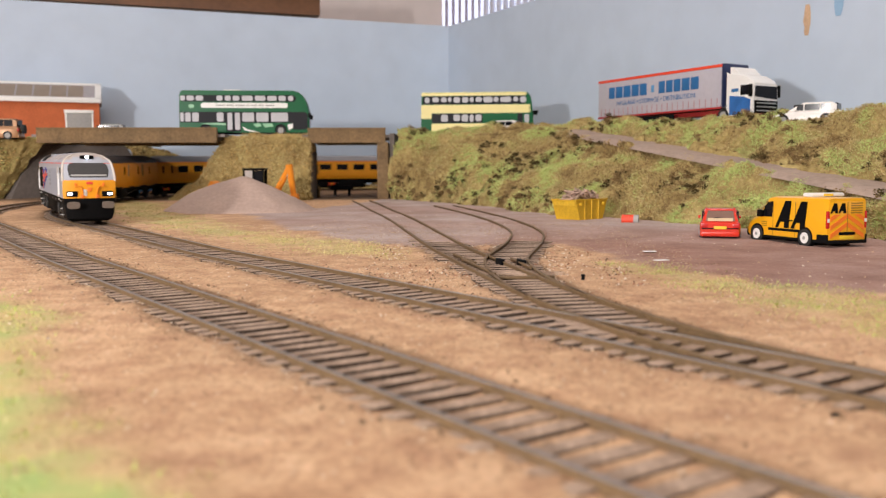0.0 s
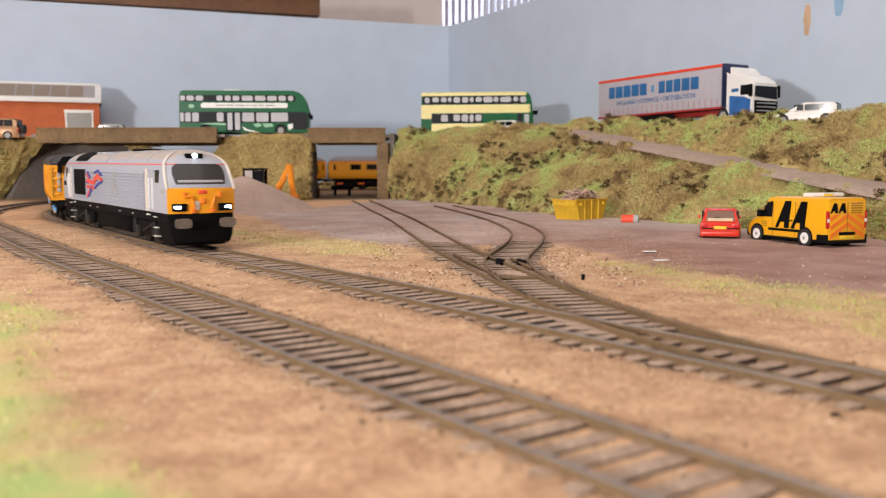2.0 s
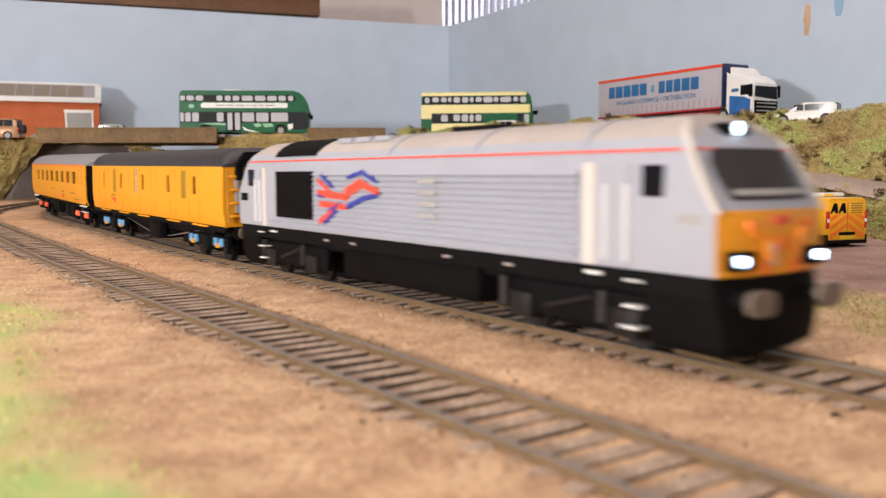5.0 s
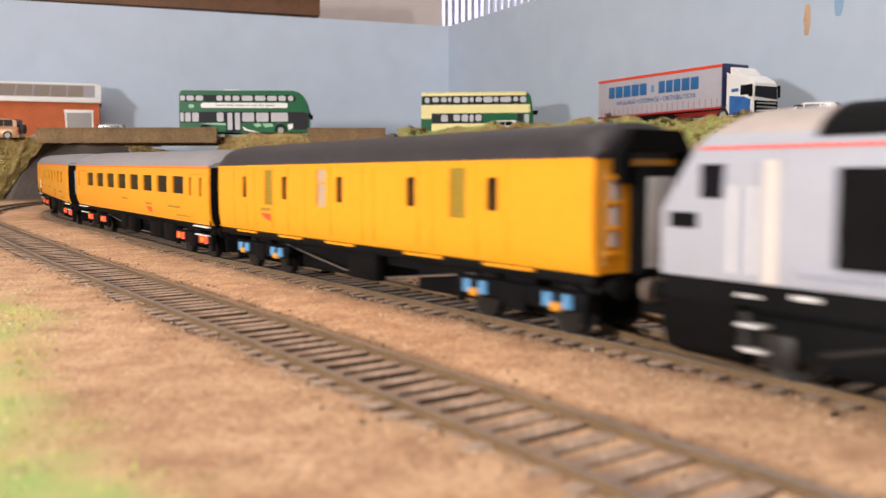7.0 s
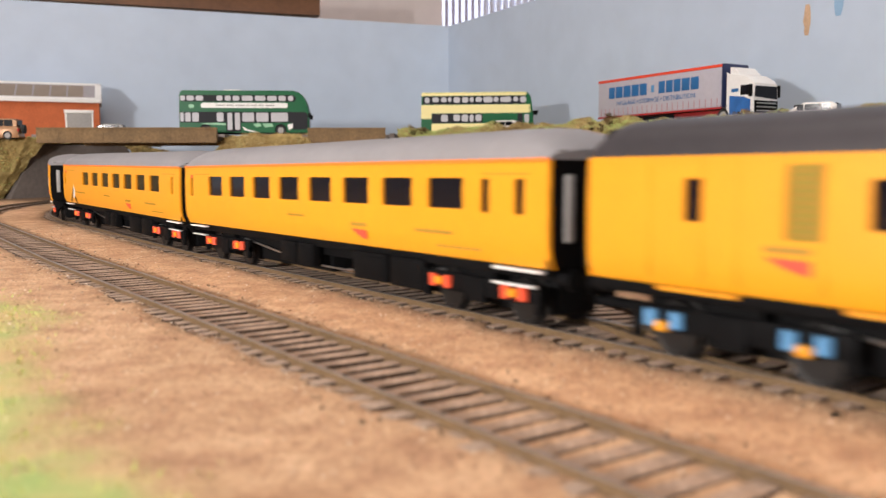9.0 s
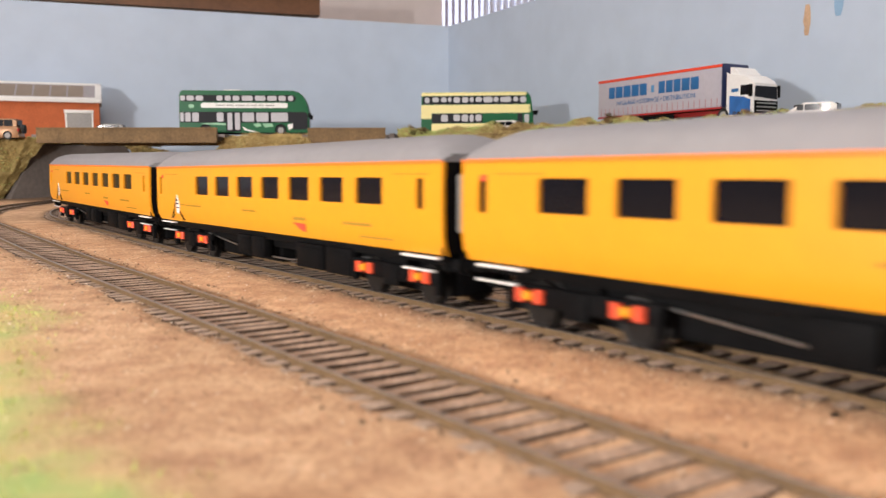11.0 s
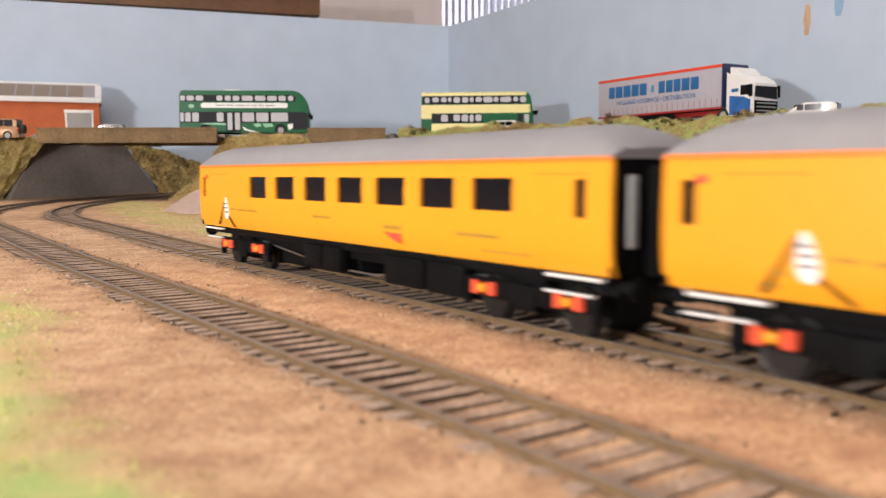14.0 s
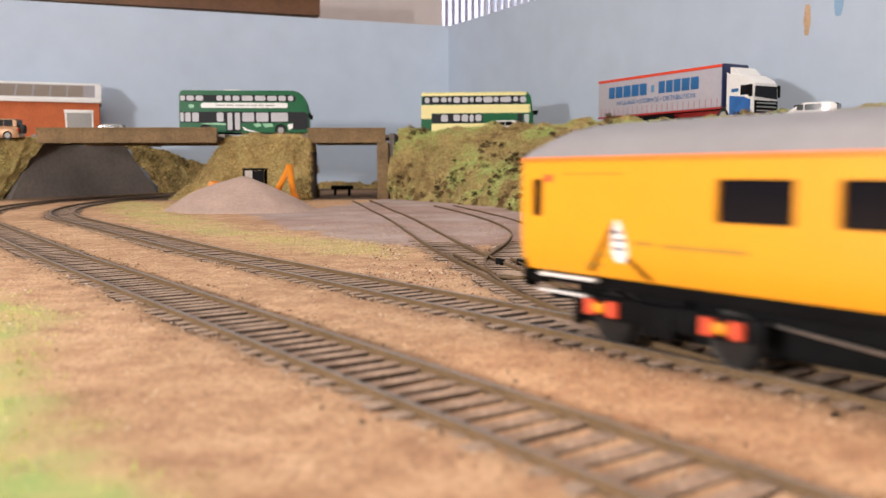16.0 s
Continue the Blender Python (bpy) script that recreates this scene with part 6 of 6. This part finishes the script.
def green_bus():
    L = 74.5
    t = bus("green_bus", "dark green double-deck bus with white strip", 149, 51.8, mpose(-232, 1030, 82.6, 0, 0, 5), ((0, 0.06), (0, 0.42), (0.8, 0.58), (2.8, 0.74), (6.5, 0.88), (11.5, 0.965), (18, 1.0)), "green")
    bus_panel(t, "window_band", -L + 1.5, L - 15, 38.8, 46.4, 0.12, "window", "dark upper deck glazing", 2.5)
    bus_panel(t, "window_band", -L + 1.0, L - 17, 14.6, 27.0, 0.12, "window", "dark lower deck glazing")
    bus_panel(t, "cab_glazing", L - 21, L - 1.6, 6.6, 27.0, 0.16, "window", "dark curved cab glazing", 2.5)
    for x0, x1 in ((2, 7.5), (9, 17.5), (19.5, 28), (43, 50), (52.5, 59.5), (61.5, 69), (71.8, 84.5), (86.8, 99), (101, 112), (114, 122.5), (125, 131)):
        bus_panel(t, "pane", -L + x0, -L + x1, 39.8, 45.6, 0.3, "bus_glass", "pale see-through pane", 1.4)
    for x0, x1 in ((1.5, 5.5), (7, 13.2), (15, 22.5), (43, 50.5), (72, 85.5), (88, 102), (105, 124.5)):
        bus_panel(t, "pane", -L + x0, -L + x1, 15.8, 26.2, 0.3, "bus_glass", "pale see-through pane", 1.0)
    bus_panel(t, "door", -L + 53.5, -L + 70.5, 4.2, 27.2, 0.2, "window", "dark double bus doors")
    for x0, x1 in ((55, 60.5), (63.5, 69.3)):
        bus_panel(t, "door_pane", -L + x0, -L + x1, 6.2, 26.0, 0.36, "bus_glass", "pale see-through door pane")
    for x0, x1 in ((70.8, 71.6), (85.8, 86.8), (102.6, 104.4)):
        bus_panel(t, "window_pillar", -L + x0, -L + x1, 14.8, 26.8, 0.4, "black")
    bus_panel(t, "advert_band", -L + 25, L - 24.5, 31.6, 37.4, 0.18, "white", "white advertising strip", 1.6)
    x = -L + 42
    for ww in (12, 10, 13, 5, 9, 8, 12):
        bus_panel(t, "lettering_bar", x, x + ww - 1.4, 33.8, 35.2, 0.32, "grey", "", 0.2)
        x += ww
    bus_panel(t, "route_mark", -L + 11, -L + 17.5, 31.4, 35.6, 0.2, "pale_green", "pale round mark", 2.0)
    for s in (-1, 1):
        for ring in (((24, 13.4), (40, 14.4), (53, 13.8), (53, 11.6), (38, 12.2)), ((72, 10.5), (78, 6.6), (92, 3.6), (86, 3.4), (74, 5.8)), ((84, 13.0), (92, 14.0), (94, 10.5), (88, 9.2)), ((95, 13.6), (106, 14.0), (108, 10.2), (98, 9.0)), ((124, 12.4), (130, 13.8), (130, 8.4), (125, 6.0))):
            part("swirl", prism(B(), [(-L + x, z) for x, z in ring], s * 16.2, s * 16.75, "y"), "white" if ring[0][0] in (72, 124) else "pale_green", t, "pale curling stripe")
        part("mirror", box(B(), L - 1, L + 2.4, s * 18.3 - 1, s * 18.3 + 1, 20, 26, 0.5), "black", t)
    part("roof_pod", box(B(), -L + 50, -L + 69, -9, 9, 51.0, 53.4, 0.7), "white", t, "white roof pod")
    part("front_glass", box(B(), L - 4, L + 0.05, -14.6, 14.6, 8, 26, 0.5), "window", t, "dark windscreen")
    part("front_glass", prism(B(), [(L - 4.8, 32.0), (L - 1.0, 30.0), (L - 3.2, 38.5), (L - 8.0, 38.5)], -14.2, 14.2, "y"), "window", t, "dark upper windscreen")
    bus_wheels(t, (-L + 30, -L + 116), 5.6)


def cream_bus():
    L = 71.5
    t = bus("cream_bus", "cream and green double-deck bus on the road", 143, 57.5, mpose(45, 1124, 82, 0, 0, -4), ((0, 0.06), (0, 0.50), (1.2, 0.62), (2.2, 0.80), (4.2, 0.93), (7.5, 1.0)), "green")
    bus_panel(t, "cream_band", -L + 0.4, L - 9.0, 53.6, 57.0, 0.14, "cream", "cream roof edge")
    part("roof_panel", box(B(), -L + 2, L - 9, -15.6, 15.6, 57.0, 58.1, 0.4), "cream", t, "cream roof")
    bus_panel(t, "cream_band", -L + 0.2, L - 4.0, 31.6, 42.2, 0.16, "cream", "cream band between decks")
    bus_panel(t, "cream_band", -L + 0.2, -L + 13.6, 24.6, 32.2, 0.16, "cream", "cream rear quarter")
    bus_panel(t, "cream_band", -L + 13.4, L - 4.0, 8.0, 18.6, 0.16, "cream", "cream skirt")
    bus_panel(t, "window_band", -L + 2.4, L - 9.4, 42.9, 53.0, 0.2, "window", "dark upper deck glazing", 1.6)
    bus_panel(t, "window_band", -L + 14, -L + 78.6, 19.2, 31.0, 0.2, "window", "dark lower deck glazing", 1.2)
    bus_panel(t, "cab_glazing", L - 20, L - 13.5, 19.6, 31.0, 0.2, "window", "dark door glazing", 1.2)
    bus_panel(t, "cab_glazing", L - 11.5, L - 5.5, 19.6, 30.0, 0.2, "bus_glass", "pale cab glazing", 1.2)
    bus_panel(t, "seam", L - 5.4, L - 4.9, 8.0, 41.0, 0.3, "green")
    rng = random.Random(14)
    for x0, x1 in ((5, 11), (14.6, 23), (25.6, 33), (34.6, 39), (41.5, 50), (52.6, 60.4), (62.4, 67.4), (69.6, 77.8), (79.4, 91.4), (92.6, 99), (101, 114.8), (117.4, 123.6), (126, 133.8)):
        bus_panel(t, "pane", -L + x0, -L + x1, 44.4 + rng.uniform(0, 1.6), 51.8, 0.34, "bus_glass", "pale see-through pane", 1.8)
    for x0, x1 in ((25.8, 34.4), (41.6, 50), (52, 60.2), (62.2, 67.2), (69.6, 77.4)):
        bus_panel(t, "pane", -L + x0, -L + x1, 20.6 + rng.uniform(0, 1.2), 29.8, 0.34, "bus_glass", "pale see-through pane", 1.4)
    for s in (-1, 1):
        part("mirror", box(B(), L - 1, L + 6, s * 18.3 - 1, s * 18.3 + 1, 31, 34, 0.5), "black", t)
    part("front_glass", box(B(), L - 4, L + 0.1, -14.6, 14.6, 12, 28, 0.5), "window", t, "dark windscreen")
    part("front_glass", prism(B(), [(L - 5.5, 38), (L - 1.2, 38), (L - 3.4, 52.4), (L - 7.0, 52.4)], -14.6, 14.6, "y"), "window", t, "dark upper windscreen")
    bus_wheels(t, (-L + 36, L - 28), 6.6)


M["bus_glass"] = glass_material("bus_glass", (0.50, 0.50, 0.53), 0.15)
M["pale_green"] = material("pale_green", (0.22, 0.48, 0.28), 0.4, var=0.1)
green_bus()
cream_bus()


# ---- lorry ----
M["curtain_grey"] = material("curtain_grey", (0.44, 0.42, 0.47), 0.5, var=0.06, scale=20)
M["cab_blue"] = material("cab_blue", (0.03, 0.14, 0.42), 0.35, var=0.3, scale=120)
M["sign_blue"] = material("sign_blue", (0.02, 0.13, 0.33), 0.5, var=0.05)
M["chassis_red"] = material("chassis_red", (0.35, 0.02, 0.02), 0.5, var=0.1)


def lettering(text, size, x, y, z, mat, parent, name):
    """raised letters standing on a vehicle's -y side."""
    cu = bpy.data.curves.new(name, "FONT")
    cu.body, cu.size, cu.extrude, cu.align_x = text, size * MM, 0.05 * MM, "CENTER"
    tmp = bpy.data.objects.new(name, cu)
    scene.collection.objects.link(tmp)
    bpy.context.view_layer.update()
    me = bpy.data.meshes.new_from_object(tmp.evaluated_get(bpy.context.evaluated_depsgraph_get()))
    bpy.data.objects.remove(tmp)
    bpy.data.curves.remove(cu)
    me.materials.clear()
    me.materials.append(M[mat])
    ob = new(name, me)
    ob.parent = parent
    ob.matrix_basis = mpose(x, y, z, 90, 0, 0)
    return ob


def lorry():
    # x runs forward, the -y side faces the railway
    t = thing("articulated_lorry", "white and blue articulated lorry with grey curtain-sided trailer", "lorry", mpose(174 + 14, 968 + 8, 83.5, 0, 0, -60.9))
    w = 16.8
    tr = part("trailer_body", box(B(), 0, 178, -w, w, 14.5, 54.5, 0.6), "curtain_grey", t, "grey curtain-sided trailer body")
    for s in (-1, 1):
        part("red_roof_edge", box(B(), -0.2, 178.2, s * w - 0.4, s * w + 0.4, 51.8, 54.6, 0.2), "red", tr, "red top rail")
        part("bottom_rail", box(B(), -0.2, 178.2, s * w - 0.5, s * w + 0.5, 13.2, 15.2, 0.2), "chassis_red", tr)
        for k in range(24):
            x = 5 + k * 7.3
            part("curtain_strap", box(B(), x - 0.35, x + 0.35, s * (w + 0.15) - 0.25, s * (w + 0.15) + 0.25, 14.6, 23.5, 0.1), "strap", tr)
        for k in range(5):
            part("curtain_fold", box(B(), 20 + k * 34, 20.5 + k * 34, s * (w + 0.05) - 0.1, s * (w + 0.05) + 0.1, 15, 52), "curtain_grey", tr)
        # name boards as plain blocks
        x = 18.0
        for word in ((11.0, 12.6, 12.6, 12.6, 12.0), (6.0,), (10.4, 10.8, 10.8, 12.2, 12.0)):
            for k, ww in enumerate(word):
                small = len(word) == 1
                part("name_block", box(B(), x, x + ww - 1.8, s * (w + 0.15) - 0.2, s * (w + 0.15) + 0.2, 34.0 if not small else 36, 46.0 if not small else 43, 0.4), "sign_blue" if not small else "bluegrey", tr, "plain blue name block")
                x += ww
            x += 5.0
    part("dark_headboard", box(B(), 177.6, 179.2, -w, w, 15, 55.0, 0.3), "navy", tr, "dark blue trailer front")
    part("strapline", lettering("HAULAGE \u2022 STORAGE \u2022 DISTRIBUTION", 6.6, 88, -w - 0.25, 26.2, "sign_blue", tr, "strapline").data.copy(), None, tr, place=mpose(88, -w - 0.32, 26.2, 90, 0, 0))
    bpy.data.objects.remove(bpy.data.objects["strapline"])
    part("chassis", box(B(), 6, 176, -7, 7, 8.5, 13.4, 0.4), "chassis_red", t)
    part("side_guard", box(B(), 72, 116, -w + 0.5, -w + 1.5, 5, 12, 0.3), "black", t)
    for x in (30, 46, 62):
        for s in (-1, 1):
            road_wheel(t, x, s * (w - 0.5), 6.6, 4, "grey")
    cab = hull([(186, w - 0.6, w - 1.2, 5, 24, 44.5), (189, w - 0.4, w - 1.0, 4, 24, 45), (203, w - 0.3, w - 1.0, 4, 24, 42), (211, w - 0.4, w - 1.6, 4, 24, 37.5), (214.5, w - 1.2, w - 2.4, 4.4, 23, 34)], "white", t, "cab")
    tagged(cab, "white cab with blue lower panels")
    for s in (-1, 1):
        part("blue_panel", plate([(187.5, 6.5), (211.5, 6.5), (211.5, 19.5), (204, 22.5), (187.5, 24.5)], s * (w - 0.8), s * (w - 0.1)), "cab_blue", cab, "mottled blue cab side")
        part("blue_mark", plate(rect(189.5, 197.5, 27.5, 30.5), s * (w - 0.9), s * (w - 0.35)), "sign_blue", cab)
        part("side_deflector", plate([(183.5, 6.5), (187.2, 6.5), (187.2, 44), (183.5, 46)], s * (w - 1.4), s * (w - 0.6)), "white", cab, "white side deflector")
        part("cab_window", box(B(), 200, 210.6, s * (w - 0.6) - 0.6, s * (w - 0.6) + 0.4, 24, 33, 0.4), "window", cab)
        part("mirror", box(B(), 211.5, 214.5, s * (w + 1.6) - 1.2, s * (w + 1.6) + 1.2, 22, 33, 0.5), "black", cab)
        road_wheel(t, 204, s * (w - 0.3), 6.6, 4, "grey")
        road_wheel(t, 180, s * (w - 0.3), 6.6, 4, "grey")
    part("windscreen", prism(B(), [(-w + 2.4, 22), (w - 2.4, 20), (w - 3, 31.5), (-w + 3, 31.5)], 211, 215.2, "x"), "window", cab, "dark lorry windscreen")
    part("cab_deflector", prism(B(), [(186, 44.5), (196, 43.6), (189, 50.5), (186, 50.8)], -w + 2.4, w - 2.4, "y"), "white", cab, "white roof deflector")
    part("grille", prism(B(), [(-w + 2.2, 6), (w - 2.2, 6), (w - 2.2, 18.5), (-w + 2.2, 18.5)], 213, 215.6, "x"), "black", cab, "black radiator grille")
    part("front_bumper", box(B(), 211, 216.4, -w + 0.4, w - 0.4, 2.5, 7, 0.8), "chassis_red", cab)
    for k in range(3):
        part("grille_bar", box(B(), 215.4, 216, -w + 4, w - 4, 9 + k * 3.4, 10 + k * 3.4, 0.2), "metal", cab)
    return t


M["strap"] = material("strap", (0.45, 0.25, 0.26), 0.6, var=0.1)
lorry()
M["car_white"] = material("car_white", (0.82, 0.79, 0.76), 0.28, var=0.03, coat=0.5)
car("suv", "white sports utility car with dark windows", 57, 25, 18.5, "car_white", mpose(304, 724, 76.2, 0, 0, 146), estate=False, wheel_r=4.6)
car("hatchback", "small white car beside the bus", 52, 22, 18.5, "car_white", mpose(72, 1072, 83.0, 0, 0, 150))
car("saloon_car", "grey car behind the bridge parapet", 54, 22, 18.0, "grey", mpose(-424, 1096, 82.6, 0, 0, -172), estate=False)
jeep = car("four_wheel_drive", "copper brown four wheel drive with spare wheel", 54, 23, 25, "copper", mpose(-530, 1036, 79.0, 0, 0, 186), wheel_r=5.2)
part("spare_wheel", cyl(B(), (-28.2, 0, 13), (-31.5, 0, 13), 5.4, n=20), "tyre", jeep, "black spare wheel on the tailgate")

# ---- brick building ----
shed = thing("brick_building", "orange-red brick workshop with glazed grey roof", "building", mpose(-487.6, 1237.4, 85.05, 0, 0, 20.8) @ Matrix.Scale(1.15, 4))
M["roof_slate"] = material("roof_slate", (0.36, 0.34, 0.36), 0.7, var=0.1, scale=40)
M["skylight"] = glass_material("skylight", (0.27, 0.21, 0.16), 0.3)
bm = B()
prof = [(0, -9), (84, -9), (84, 50), (42, 71), (0, 50)]
part("brick_shell", prism(bm, prof, -230, 0, "x"), "brick_red", shed, "orange-red brick walls")
for s in (0, 1):
    y0, y1 = (-3.5, 42.5) if s == 0 else (87.5, 41.5)
    z0, z1 = 49.5, 73.0
    part("roof_slope", loft(B(), [[(x, y0, z0 - 2.2), (x, y1, z1 - 2.2), (x, y1, z1), (x, y0, z0)] for x in (-232, 2.5)]), "roof_slate", shed, "grey roof slope")


def on_roof(x0, x1, f0, f1, lift, mat, name, label=""):
    y = lambda f: -3.5 + 46 * f
    z = lambda f: 49.5 + 23.5 * f
    return part(name, loft(B(), [[(x, y(f0), z(f0) - 1), (x, y(f1), z(f1) - 1), (x, y(f1) - 0.3, z(f1) + lift), (x, y(f0) - 0.3, z(f0) + lift)] for x in (x0, x1)]), mat, shed, label)


for k in range(9):
    on_roof(-36 - 19.2 * k + 0.8, -18 - 19.2 * k, 0.17, 0.86, 0.35, "skylight", "skylight_pane", "brown tinted roof glazing")
    on_roof(-37 - 19.2 * k + 0.6, -36 - 19.2 * k + 0.8, 0.15, 0.88, 0.8, "roof_slate", "glazing_bar")
on_roof(-4.5, 2.7, 0.0, 1.0, 1.0, "white", "barge_board", "white gable edge")
on_roof(-232, 2.7, 0.0, 0.10, 1.0, "white", "eaves_board", "white eaves board")
on_roof(-232, 2.7, 0.92, 1.0, 1.0, "white", "ridge_board", "white ridge flashing")
part("fascia", box(B(), -232, 2.7, -4.4, -3.2, 46.2, 50.2, 0.3), "white", shed, "white fascia")
door = part("roller_door", box(B(), -37, -9, -0.8, 0.6, -2, 33.5, 0.3), "grey", shed, "grey roller door")
part("lintel", box(B(), -40, -6.5, -1.8, 0.6, 33.5, 37.5, 0.3), "white", shed, "white door lintel")
part("door_jamb", box(B(), -39, -37, -1.4, 0.6, -2, 33.5, 0.2), "white", shed)
part("door_jamb", box(B(), -9, -7, -1.4, 0.6, -2, 33.5, 0.2), "white", shed)
for k in range(10):
    part("door_slat", box(B(), -36.8, -9.2, -1.1, -0.7, -1 + k * 3.4, 1.9 + k * 3.4, 0.2), "grey", door)
for x in (-20, -13):
    part("door_bollard", cyl(B(), (x, -5, -1), (x, -5, 14), 1.1, n=8), "black", shed)


# ---- timetable ----
def nose_at(t):
    """how far the locomotive's nose still is from the origin of the line, at a nearly steady pace."""
    gain = np.interp(t, (6.0, 8.0, 9.0, 12.5, 14.5, 16.0), (0.0, 3.0, 5.6, 6.0, 8.4, 12.5))
    return 77.0 - 108.6 * (t - 3.5) - float(gain)


def motions():
    for ob, start, length in TRAIN:
        rows = []
        for i in range(65):
            t = i * 0.25
            s = nose_at(t) + start
            p, _ = line_at(s + length * 0.14)
            q, _ = line_at(s + length * 0.86)
            d = (q - p).normalized()
            x = d
            y = Vector((0, 0, 1)).cross(x).normalized()
            z = x.cross(y)
            m = Matrix((x, y, z)).transposed().to_4x4()
            m.translation = (p - d * (length * 0.14)) * MM
            rows.append((t, m))
        walk(ob, rows)
    for w, x, radius in WHEELS:
        rows = []
        for i in range(257):
            t = i * 0.0625
            a = (nose_at(t) - nose_at(0)) / radius
            rows.append((t, pose(x * MM, 0, radius * MM, 0, math.degrees(a), 0)))
        walk(w, rows)


motions()
